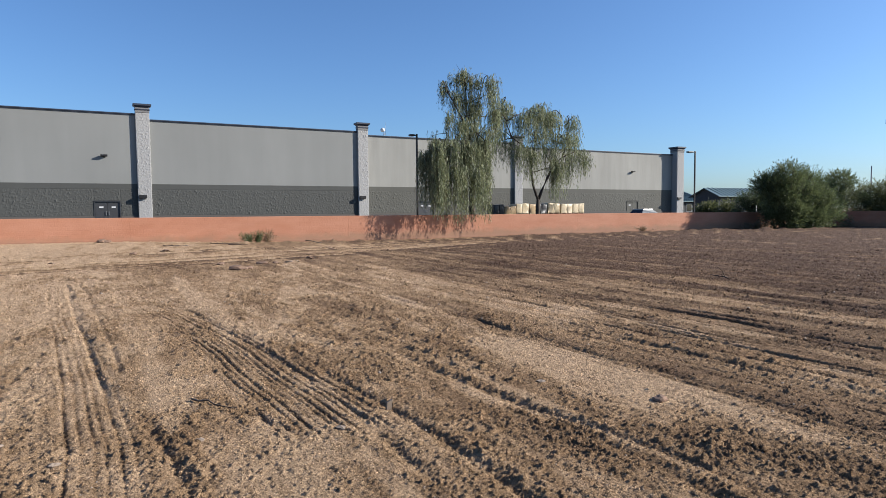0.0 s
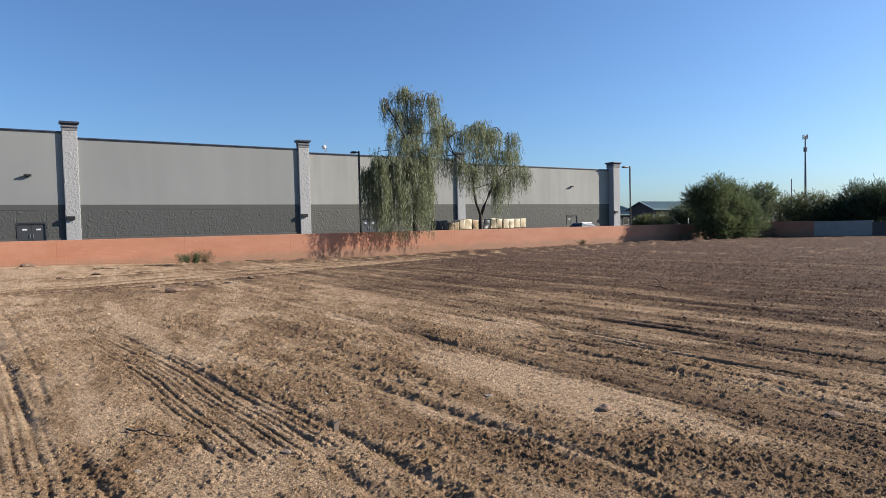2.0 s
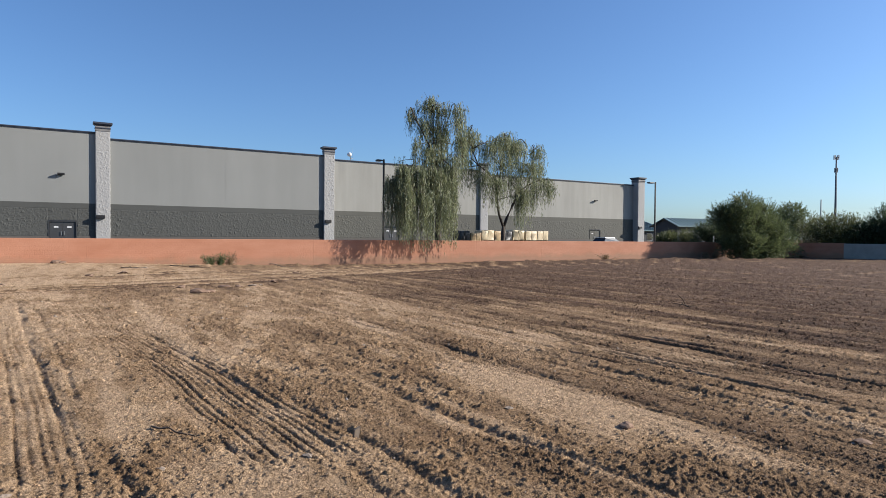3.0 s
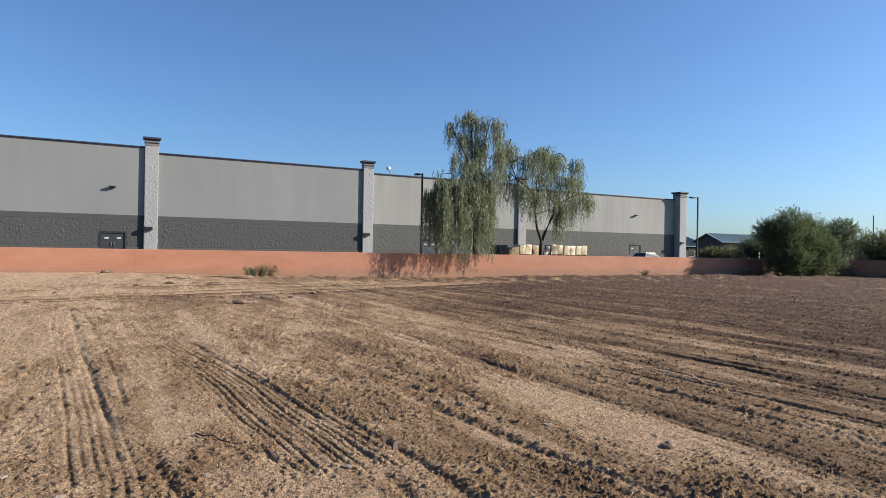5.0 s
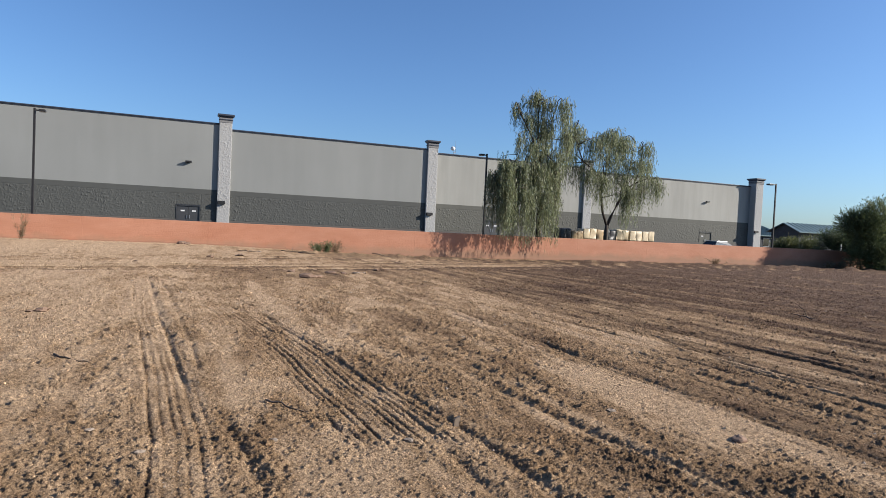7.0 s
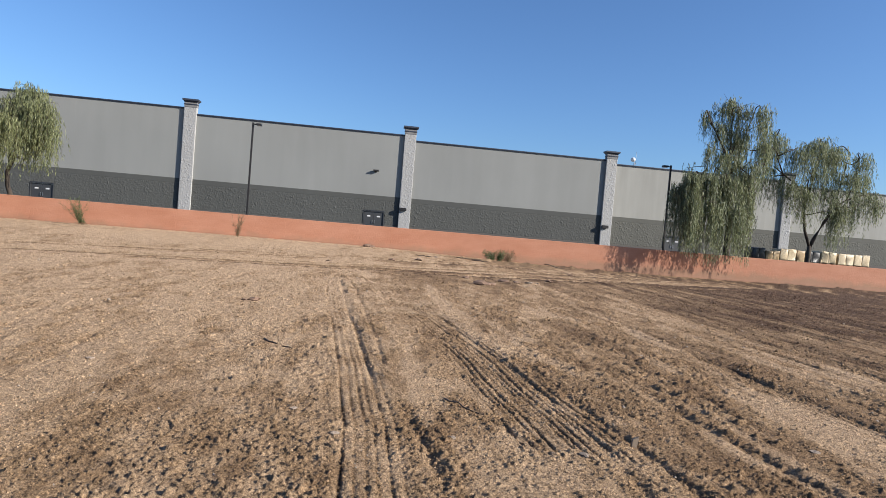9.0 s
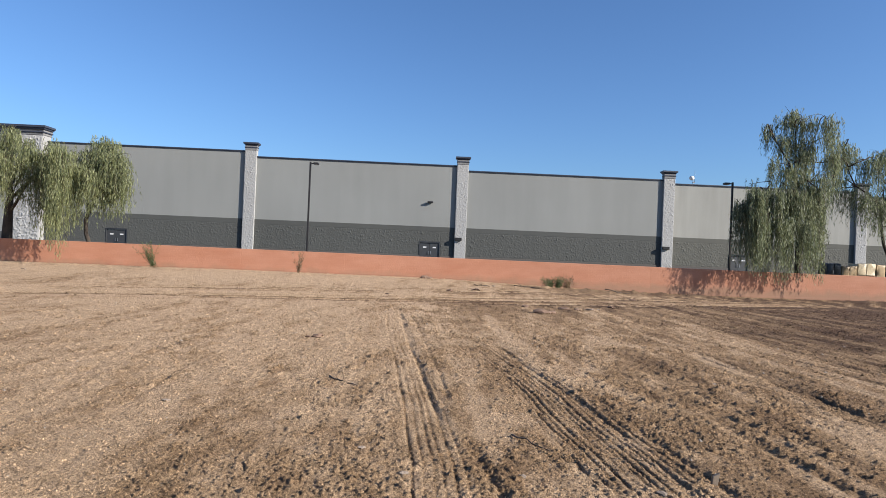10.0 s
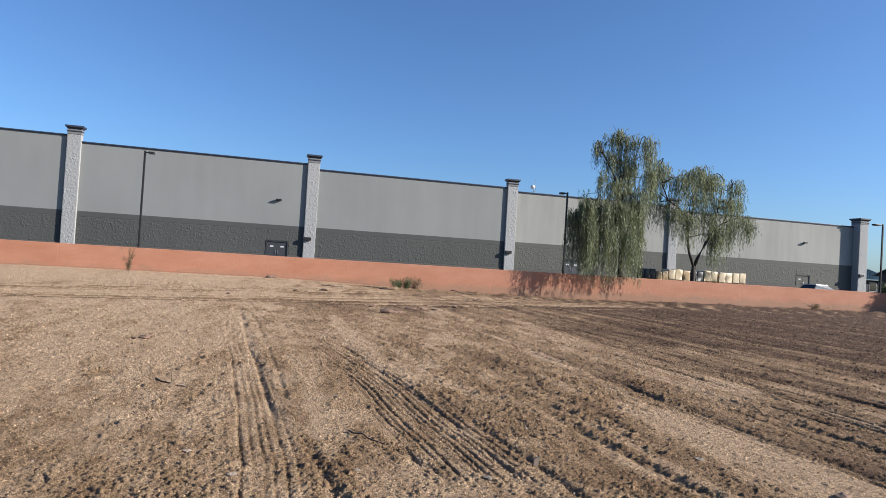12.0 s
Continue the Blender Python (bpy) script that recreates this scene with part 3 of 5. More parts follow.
def rough_sheet(name, x0, x1, z0, z1, y, mat, amp, seed, step=0.075):
    """A split-faced block surface: blocks 0.4 by 0.2 with broken faces."""
    xs = np.arange(x0, x1 + step / 2, step)
    zs = np.arange(z0, z1 + step / 2, step)
    xs[-1], zs[-1] = x1, z1
    gx, gz = np.meshgrid(xs, zs, indexing="ij")
    bx = np.floor(gx / 0.4 + 0.5 * (np.floor(gz / 0.2) % 2))
    d = amp * (0.4 * hash2(bx, np.floor(gz / 0.2), seed) + 0.8 * vnoise(gx / 0.10, gz / 0.09, seed + 1) + 1.3 * chips(gx, gz, 0.085, 0.55, seed % 50 + 10) + 2.6 * clods(gx, gz, 0.22, seed % 50 + 12, 0.9, 0.15, 0.5) * sstep(0.35, 0.6, vnoise(gx / 0.5, gz / 0.5, seed + 3)))
    d[0], d[-1], d[:, 0], d[:, -1] = 0, 0, 0, 0
    v = np.stack([gx, y - d, gz], -1).reshape(-1, 3)
    nx, nz = gx.shape
    i, j = np.meshgrid(np.arange(nx - 1), np.arange(nz - 1), indexing="ij")
    f = np.stack([i * nz + j, (i + 1) * nz + j, (i + 1) * nz + j + 1, i * nz + j + 1], -1).reshape(-1, 4)
    return mesh_from(name, v.tolist(), f.tolist(), mat)


store = base("store_building", 0, FY, 0, "long grey warehouse store with dark block base and pilasters", "building")
bays = ((-34.55, -16.71, 10.14), (-15.69, 2.49, 9.66), (3.51, 21.5, 9.24), (22.62, 39.7, 8.93), (40.7, 64.8, 8.52))
doors = (-27.93, 0.24, 28.85, 57.4)
BAND_TOP, PLINTH_TOP = 4.03, 1.42
for x0, x1, top in bays:
    a, b = x0 - 0.55, x1 + 0.55
    attach("wall", mesh_from("wall", *(lambda bm: ([v.co[:] for v in bm.verts], [[v.index for v in f.verts] for f in bm.faces]))(boxed(a, b, 0, 0.4, BAND_TOP, top)), FACADE_WORN if x0 > 22 else FACADE), store)
    block = BAND_WORN if x0 > 22 else BAND
    holes = [d for d in doors if x0 < d < x1]
    cuts = [a] + [c for d in holes for c in (d - 0.95, d + 0.95)] + [b]
    for c0, c1 in zip(cuts[::2], cuts[1::2]):
        attach("block_band", rough_sheet("block_band", c0, c1, PLINTH_TOP, BAND_TOP - 0.42, 0.02, block, 0.010, int(c0 * 7) + 900), store, "dark grey split-faced block")
        part("block_course", boxed(c0, c1, 0.004, 0.4, BAND_TOP - 0.42, BAND_TOP), block, store, "smooth dark course")
        part("plinth", boxed(c0, c1, -0.03, 0.4, 0.0, PLINTH_TOP, 0.01), PLINTH, store, "brown grey smooth plinth")
    for d in holes:
        attach("block_band", rough_sheet("block_band", d - 0.95, d + 0.95, 2.66, BAND_TOP - 0.42, 0.02, block, 0.010, int(d) + 77), store)
        part("lintel", boxed(d - 0.95, d + 0.95, 0.03, 0.4, 2.62, BAND_TOP - 0.42), block, store)
        part("block_course", boxed(d - 0.95, d + 0.95, 0.004, 0.4, BAND_TOP - 0.42, BAND_TOP), block, store)
    part("coping", box(boxed(a, b, -0.09, 0.5, top - 0.02, top + 0.07, 0.012), a, b, -0.05, 0.45, top - 0.08, top - 0.02), TRIM, store, "dark blue grey metal coping")
    jx = (x0 + x1) / 2
    part("joint", boxed(jx - 0.007, jx + 0.007, -0.003, 0.01, BAND_TOP, top - 0.09), FACADE_WORN if x0 > 22 else FACADE, store)


def double_door(x, paint=None, plates=(-1, 1)):
    paint = paint or DOOR
    d = part("door", box(box(boxed(x - 0.95, x - 0.88, -0.02, 0.2, LOT, 2.62), x + 0.88, x + 0.95, -0.02, 0.2, LOT, 2.62), x - 0.88, x + 0.88, -0.02, 0.2, 2.55, 2.62), paint, store, "painted double service door")
    for s in (-1, 1):
        c = x + s * 0.44
        part("leaf", boxed(c - 0.43, c + 0.43, 0.05, 0.1, LOT + 0.01, 2.545, 0.006), paint, d)
        if s in plates:
            part("sign_plate", boxed(c - 0.15, c + 0.15, 0.038, 0.052, 2.08, 2.20, 0.004), WHITE, d, "small white sign plate")
        part("handle", box(boxed(x + s * 0.10 - 0.02, x + s * 0.10 + 0.02, -0.01, 0.01, 1.50, 1.80, 0.006), x + s * 0.10 - 0.015, x + s * 0.10 + 0.015, 0.0, 0.06, 1.52, 1.56), STEEL, d, "steel pull handle")
    part("drip_edge", boxed(x - 0.95, x + 0.95, -0.05, 0.0, 2.625, 2.65, 0.006), TRIM, d)
    return d


def wall_lamp(x, y, z, reach, rise, tall, wide):
    """A dark flat lamp on a short arm."""
    lamp = part("wall_lamp", boxed(x - 0.08, x + 0.08, y - 0.05, y, z - 0.07, z + 0.07, 0.01), BRONZE, store, "dark bronze wall lamp on a short arm")
    v, f = tube_data([(x, y - 0.03, z), (x, y - reach * 0.3, z + rise * 0.3), (x, y - reach * 0.6, z + rise * 0.6)], [0.03, 0.03, 0.03], 8)
    attach("arm", mesh_from("arm", v, f, BRONZE, True), lamp)
    bm = boxed(x - wide / 2, x + wide / 2, -reach, -reach * 0.2, z - tall / 2, z + tall / 2, 0.02)
    for q in bm.verts:
        q.co.z += -q.co.y / reach * rise
        q.co.y += y
    part("head", bm, BRONZE, lamp)


for x in doors:
    double_door(x, BAND_WORN if x > 50 else DOOR, (-1,) if x > 50 else (-1, 1))
    wall_lamp(x - 0.1, 0, 6.22, 0.3, 0.05, 0.13, 0.5)


def pilaster(x, top, wide=1.02, deep=0.21):
    h = wide / 2
    p = part("pilaster", boxed(x - h + 0.004, x + h - 0.004, -deep, 0.3, LOT, top - 0.70), PILASTER, store, "pale split-faced block pilaster")
    attach("rough_face", rough_sheet("rough_face", x - h, x + h, LOT, top - 0.70, -deep - 0.005, PILASTER, 0.009, int(x) + 300, 0.06), p)
    for s in (-1, 1):
        side = rough_sheet("rough_side", -deep - 0.005, 0.0, LOT, top - 0.70, 0, PILASTER, 0.009, int(x) + 330 + s, 0.06)
        ob = attach("rough_side", side, p)
        ob.matrix_basis = pose(x + s * h, 0, 0, 0, 0, 90) if s > 0 else pose(x - h, -deep - 0.005, 0, 0, 0, -90)
    part("necking", boxed(x - h - 0.02, x + h + 0.02, -deep - 0.04, 0.3, top - 0.70, top - 0.50, 0.01), CAP_LIGHT, p, "grey moulding")
    part("bead", boxed(x - h - 0.06, x + h + 0.06, -deep - 0.08, 0.3, top - 0.50, top - 0.41, 0.02), TRIM, p)
    part("fillet", boxed(x - h - 0.02, x + h + 0.02, -deep - 0.04, 0.3, top - 0.41, top - 0.30, 0.01), CAP_LIGHT, p)
    bm = bmesh.new()
    prof = ((0.02, -0.30), (0.05, -0.24), (0.11, -0.18), (0.17, -0.14), (0.17, -0.01), (0.15, 0.0))
    rings = [[bm.verts.new(c) for c in ((x - h - o, -deep - 0.02 - o, top + z), (x + h + o, -deep - 0.02 - o, top + z), (x + h + o, 0.30 + o, top + z), (x - h - o, 0.30 + o, top + z))] for o, z in prof]
    for a, b in zip(rings, rings[1:]):
        for k in range(4):
            bm.faces.new((a[k], a[(k + 1) % 4], b[(k + 1) % 4], b[k]))
    bm.faces.new(rings[-1])
    bm.faces.new(rings[0][::-1])
    part("cap", bm, TRIM, p, "dark blue grey moulded cap")
    return p


for x, top in ((-16.2, 10.92), (3.0, 10.5), (22.06, 10.1), (40.2, 9.75)):
    pilaster(x, top)
pilaster(64.8, 9.5, 1.2, 0.85)
# added lamps, heads sized to stand in for the dark bars across these pilasters
for x, y in ((2.82, -0.215), (21.9, -0.215), (64.5, -0.855)):
    wall_lamp(x, y, 2.98, 0.22, 0.0, 0.28, 0.62)
# rear mass, roof and the end wall
part("roof", boxed(-34.5, 65.9, 0.4, 48, 8.0, 8.2), CONCRETE, store, "flat roof behind the parapet")
part("end_wall", boxed(65.5, 65.9, 0.4, 48, 0, 8.8), FACADE, store)
part("rear_wall", boxed(-34.5, 65.5, 47.6, 48, 0, 8.8), FACADE, store)
for x0, x1, top in ((-34.5, -16.2, 10.1), (-16.2, 3.0, 9.6), (3.0, 22.06, 9.2), (22.06, 40.2, 8.9), (40.2, 65.5, 8.5)):
    part("parapet_back", boxed(x0, x1, 0.41, 0.6, 8.1, top - 0.05), FACADE, store)

# taller end block with a deep cornice
part("tower_wall", boxed(-70, -36.95, -0.7, 0.5, 1.95, 10.62), FACADE, store, "taller grey end block")
part("tower_pier", boxed(-36.95, -34.35, -0.74, 0.45, 0, 10.62), PILASTER, store, "pale corner pier")
attach("tower_pier_face", rough_sheet("tower_pier_face", -36.95, -34.35, 0.0, 10.6, -0.745, PILASTER, 0.03, 771, 0.1), store)
part("tower_band", boxed(-70, -36.95, -0.72, 0.4, 0, 1.95), BAND, store, "dark grey block base")
for dz0, dz1, o in ((10.62, 10.82, 0.06), (10.82, 10.92, 0.16), (10.92, 11.1, 0.10), (11.1, 11.24, 0.24), (11.24, 11.44, 0.36)):
    part("cornice", boxed(-70, -34.35 + o, -0.74 - o, 0.5, dz0, dz1, 0.02), TRIM if dz0 > 11.05 or dz1 < 10.95 and dz0 > 10.8 else CAP_LIGHT, store, "stepped grey cornice")


# ---- rooftop dome aerial ----
def dome_aerial(x, y, z):
    e = base("rooftop_aerial", x, y, z, "small white dome aerial with thin rod on the roof", "aerial")
    tube("mast", [(0, 0, -0.1), (0, 0, 1.95)], [0.04, 0.035], GALV, e)
    bm = bmesh.new()
    bmesh.ops.create_uvsphere(bm, u_segments=16, v_segments=10, radius=0.25, matrix=Matrix.Translation((-0.14, 0, 2.05)) @ Matrix.Diagonal((1, 1, 0.9, 1)))
    part("dome", bm, WHITE, e, "white plastic dome", True)
    tube("rod", [(0.16, 0, 1.6), (0.16, 0, 2.85)], [0.02, 0.012], GALV, e)
    bm = boxed(-0.05, 0.2, -0.04, 0.04, 1.58, 1.66, 0.01)
    part("bracket", bm, GALV, e)


dome_aerial(26.45, 62.0, 8.2)


# ---- lamp posts ----
def lamp_post(x, y, top, side, reach):
    e = base("street_lamp", x, y, LOT, "dark bronze square lamp post with one shoebox head", "street lamp", "lamp posts along the lane")
    h = top - LOT
    v, f = tube_data([(0, 0, 0), (0, 0, 0.55), (0, 0, 0.6)], [0.25, 0.25, 0.23], 16)
    attach("footing", mesh_from("footing", v, f, CONCRETE), e, "round concrete footing")
    part("base_cover", boxed(-0.14, 0.14, -0.14, 0.14, 0.6, 0.72, 0.01), BRONZE, e)
    part("pole", boxed(-0.052, 0.052, -0.052, 0.052, 0.6, h, 0.008), BRONZE, e)
    part("arm", boxed(min(0, side * reach * 0.45), max(0, side * reach * 0.45), -0.03, 0.03, h - 0.13, h - 0.06, 0.005), BRONZE, e)
    head = part("head", boxed(min(side * reach * 0.4, side * reach), max(side * reach * 0.4, side * reach), -0.17, 0.17, h - 0.16, h - 0.04, 0.02), BRONZE, e, "flat shoebox lamp head")
    part("lens", boxed(min(side * reach * 0.48, side * reach * 0.92), max(side * reach * 0.48, side * reach * 0.92), -0.13, 0.13, h - 0.175, h - 0.158), LENS, head)
    return e


lamp_post(-7.38, 38.5, 6.92, 1, 0.5)
lamp_post(18.88, 38.5, 6.85, -1, 0.55)
lamp_post(46.28, 38.5, 6.72, -1, 0.95)
lamp_post(-34.0, 38.5, 6.92, 1, 0.5)


# ---- trees ----
def leaf_quads(centres, ways, length, width, rng):
    """Narrow pointed leaves: four corners each, bent round their own way."""
    n = len(centres)
    ways = ways / np.linalg.norm(ways, axis=1, keepdims=True)
    side = np.cross(ways, rng.normal(size=(n, 3)))
    side /= np.linalg.norm(side, axis=1, keepdims=True) + 1e-9
    ln = (length * rng.uniform(0.6, 1.3, n))[:, None]
    wd = (width * rng.uniform(0.7, 1.3, n))[:, None]
    p = np.stack([centres, centres + ways * ln * 0.45 + side * wd * 0.5, centres + ways * ln, centres + ways * ln * 0.45 - side * wd * 0.5], 1)
    return p.reshape(-1, 3)


def quads_mesh(name, pts, mat):
    me = bpy.data.meshes.new(name)
    n = len(pts)
    me.vertices.add(n)
    me.vertices.foreach_set("co", np.asarray(pts, np.float32).ravel())
    me.loops.add(n)
    me.loops.foreach_set("vertex_index", np.arange(n, dtype=np.int32))
    me.polygons.add(n // 4)
    me.polygons.foreach_set("loop_start", np.arange(0, n, 4, dtype=np.int32))
    me.update(calc_edges=True)
    me.materials.append(mat)
    return me


def limb(rng, a, b, r0, r1, bend=0.25, steps=7):
    a, b = np.array(a, float), np.array(b, float)
    t = np.linspace(0, 1, steps)[:, None]
    off = rng.normal(size=3) * bend
    pts = a + (b - a) * t + np.sin(t * np.pi) * (off + [0, 0, bend]) + rng.normal(size=(steps, 3)) * 0.03
    pts[0], pts[-1] = a, b
    return [tuple(p) for p in pts], list(np.linspace(r0, r1, steps))


def weeping_tree(x, y, z, label, stems, tassels, mat, seed, hold, fore=0.0, thick=1.0):
    """stems: (points, radii), trunk first. tassels: (x, height, drop, spread, strands) of the leafy curtains that hang
    from the boughs.
    hold: the stretch of the trunk from which boughs leave. fore: how far the low curtains lean to the south, slid
    sideways to keep their place in the camera's view."""
    rng = np.random.default_rng(seed)
    e = base("weeping_tree", x, y, z, label, "tree", "weeping trees along the wall")
    for k, (pts, radii) in enumerate(stems):
        tube("trunk" if k == 0 else "limb", pts, radii, BARK, e, sides=8)
    leaves, ways, tv, tf = [], [], [], []
    spine = np.concatenate([np.array(p) for p, _ in stems])
    spine = spine[spine[:, 2] > hold]

    def twig(line, radii, sides):
        v, f = tube_data(line, radii, sides, False)
        n0 = len(tv)
        tv.extend(v)
        tf.extend(tuple(i + n0 for i in q) for q in f)

    for tx, tz, drop, spread, strands in tassels:
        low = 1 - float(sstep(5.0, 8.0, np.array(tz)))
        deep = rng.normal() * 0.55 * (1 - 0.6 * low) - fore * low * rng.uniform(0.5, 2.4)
        # x follows the line of sight, so the curtain fits the camera's view
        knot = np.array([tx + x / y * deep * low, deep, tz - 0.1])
        # the bough that carries it leaves the nearest stem below
        gap = np.linalg.norm((spine - knot) * [1, 1, 1.3], axis=1) + 3 * (spine[:, 2] > tz - 0.2)
        root = spine[int(np.argmin(gap))]
        pts, rad = limb(rng, root, knot, 0.045, 0.012, 0.3, 7)
        twig(pts, rad, 5)
        for _ in range(max(2, strands // 14)):
            tip = knot + rng.normal(size=3) * [spread, spread, 0.2]
            pts, rad = limb(rng, knot + rng.normal(size=3) * 0.05, tip, 0.014, 0.006, 0.12, 4)
            twig(pts, rad, 3)
        for _ in range(int(strands * thick * 1.25)):
            shift = np.clip(rng.normal(size=3), -1.7, 1.7) * [spread * 0.75, spread, 0.22]
            top = knot + shift
            ln = drop * rng.uniform(0.35, 1.05) * (1.0 - 0.25 * min(1.0, abs(shift[0]) / (2 * spread)))
            m = max(6, int(ln / 0.07))
            t = np.sort(rng.random(m))[:, None] ** 0.9
            out = np.array([shift[0], shift[1], 0]) * 0.35 + rng.normal(size=3) * [0.07, 0.07, 0]
            sway = rng.normal(size=3) * [0.09, 0.09, 0]
            pos = top + out * np.sqrt(t) + sway * t**2 + np.array([0, 0, -ln]) * t**1.2 + np.array([0, 0, 0.22]) * np.sin(t * np.pi)
            leaves.append(pos + rng.normal(size=pos.shape) * [0.03, 0.03, 0.02])
            ways.append(rng.normal(size=(m, 3)) * [0.2, 0.2, 0.16] + [0, 0, -1.0] + out * 0.4)
            if rng.random() < 0.22:
                twig([tuple(pos[0]), tuple(pos[m // 2]), tuple(pos[-1])], [0.007, 0.005, 0.003], 3)
    tagged(attach("twig_brush", mesh_from("twig_brush", tv, tf, BARK), e), kind="stuff")
    pts = leaf_quads(np.concatenate(leaves), np.concatenate(ways), 0.24, 0.026, rng)
    attach("crown", quads_mesh("crown", pts, mat), e, "drooping narrow leaves in hanging strands")
    return e


rs = np.random.default_rng(5)
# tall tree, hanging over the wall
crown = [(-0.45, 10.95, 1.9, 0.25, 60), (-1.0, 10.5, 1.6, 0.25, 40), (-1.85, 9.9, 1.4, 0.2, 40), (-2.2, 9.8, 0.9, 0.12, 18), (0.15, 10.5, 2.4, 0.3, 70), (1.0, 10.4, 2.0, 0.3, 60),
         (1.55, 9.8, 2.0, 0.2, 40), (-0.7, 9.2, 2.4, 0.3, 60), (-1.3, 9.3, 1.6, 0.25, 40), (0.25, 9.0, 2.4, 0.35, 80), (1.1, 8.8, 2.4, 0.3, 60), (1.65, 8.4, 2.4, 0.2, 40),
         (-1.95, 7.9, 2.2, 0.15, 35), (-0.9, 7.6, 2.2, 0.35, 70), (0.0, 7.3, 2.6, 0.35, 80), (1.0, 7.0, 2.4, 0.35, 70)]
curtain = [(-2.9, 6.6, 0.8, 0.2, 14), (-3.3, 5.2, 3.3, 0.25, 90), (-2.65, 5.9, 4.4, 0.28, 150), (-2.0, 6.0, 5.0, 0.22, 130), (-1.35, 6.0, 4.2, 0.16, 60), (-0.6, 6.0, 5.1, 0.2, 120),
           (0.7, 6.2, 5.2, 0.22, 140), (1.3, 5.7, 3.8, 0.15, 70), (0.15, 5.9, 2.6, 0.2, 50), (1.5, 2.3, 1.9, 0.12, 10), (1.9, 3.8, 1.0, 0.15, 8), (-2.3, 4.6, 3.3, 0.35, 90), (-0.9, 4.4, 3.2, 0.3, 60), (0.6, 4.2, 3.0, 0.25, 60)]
st = [([(0.25, 0, 0), (0.2, 0.05, 1.4), (0.15, 0, 3.2), (-0.05, 0.05, 5.4), (-0.2, 0, 7.6), (-0.3, 0, 9.9)], [0.24, 0.2, 0.17, 0.12, 0.08, 0.03])]
st.append(([(-0.3, 0, 10.0), (-0.6, 0, 10.8), (-1.0, 0, 11.3)], [0.02, 0.014, 0.006]))
for tip, z0 in (((-1.85, 0, 9.8), 6.4), ((1.1, 0.1, 10.0), 6.6), ((1.2, -0.1, 7.3), 4.6), ((-2.5, -0.6, 5.9), 3.4), ((-0.6, -0.7, 6.1), 3.8), ((0.8, -0.8, 6.2), 3.6)):
    st.append(limb(rs, (0.05, 0, z0), tip, 0.065, 0.025, 0.3))
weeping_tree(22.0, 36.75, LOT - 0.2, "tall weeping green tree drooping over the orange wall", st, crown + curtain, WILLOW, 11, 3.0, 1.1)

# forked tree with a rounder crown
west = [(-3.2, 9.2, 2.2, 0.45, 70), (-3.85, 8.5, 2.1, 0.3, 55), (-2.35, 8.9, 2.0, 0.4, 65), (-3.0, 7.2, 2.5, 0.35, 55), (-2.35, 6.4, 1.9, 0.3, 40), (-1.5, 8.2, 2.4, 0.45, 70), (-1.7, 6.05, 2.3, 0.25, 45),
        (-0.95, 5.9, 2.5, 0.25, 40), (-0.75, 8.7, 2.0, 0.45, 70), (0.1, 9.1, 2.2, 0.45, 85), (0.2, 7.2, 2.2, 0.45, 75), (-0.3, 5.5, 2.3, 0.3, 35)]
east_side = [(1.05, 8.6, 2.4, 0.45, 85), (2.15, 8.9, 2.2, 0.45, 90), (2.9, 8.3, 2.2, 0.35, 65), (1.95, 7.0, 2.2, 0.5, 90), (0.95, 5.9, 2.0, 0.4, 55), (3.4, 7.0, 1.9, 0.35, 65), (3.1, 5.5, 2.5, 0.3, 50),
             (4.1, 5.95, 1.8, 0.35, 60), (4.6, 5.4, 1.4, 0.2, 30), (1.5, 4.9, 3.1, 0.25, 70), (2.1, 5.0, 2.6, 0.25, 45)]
st = [([(0, 0, 0), (-0.02, 0, 0.7), (0.0, 0, 1.4), (0.03, 0, 2.2)], [0.19, 0.17, 0.15, 0.13]),
      ([(0.03, 0, 2.1), (0.3, -0.05, 2.8), (0.85, -0.05, 3.8), (1.5, 0, 4.85), (2.35, 0, 5.4), (3.6, 0, 5.9)], [0.12, 0.11, 0.1, 0.08, 0.055, 0.03]),
      ([(0.03, 0, 2.1), (-0.4, 0, 3.1), (-0.6, 0, 4.2), (-0.64, 0, 5.2), (-1.3, 0, 6.05), (-2.2, 0, 6.6), (-3.0, 0, 7.1)], [0.1, 0.09, 0.08, 0.07, 0.06, 0.045, 0.03]),
      ([(-0.6, 0, 4.8), (-0.2, 0, 6.5), (0.1, 0, 8.7)], [0.06, 0.045, 0.02]), ([(1.5, 0, 4.8), (1.8, 0, 6.4), (2.2, 0, 8.5)], [0.06, 0.045, 0.02]), ([(-2.3, 0, 6.6), (-2.9, 0, 7.8), (-3.2, 0, 8.9)], [0.045, 0.035, 0.02]),
      ([(2.3, 0, 5.4), (2.8, 0, 6.5), (2.9, 0, 8.0)], [0.045, 0.035, 0.02])]
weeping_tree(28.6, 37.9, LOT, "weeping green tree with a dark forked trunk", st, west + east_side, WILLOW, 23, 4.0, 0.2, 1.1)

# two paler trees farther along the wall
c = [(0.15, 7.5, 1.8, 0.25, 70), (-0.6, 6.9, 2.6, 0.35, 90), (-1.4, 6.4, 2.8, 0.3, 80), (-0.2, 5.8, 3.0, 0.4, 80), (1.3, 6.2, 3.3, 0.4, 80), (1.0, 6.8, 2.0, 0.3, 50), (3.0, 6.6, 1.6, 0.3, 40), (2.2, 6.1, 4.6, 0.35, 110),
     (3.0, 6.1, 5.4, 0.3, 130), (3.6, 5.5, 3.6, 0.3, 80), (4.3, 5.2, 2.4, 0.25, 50)]
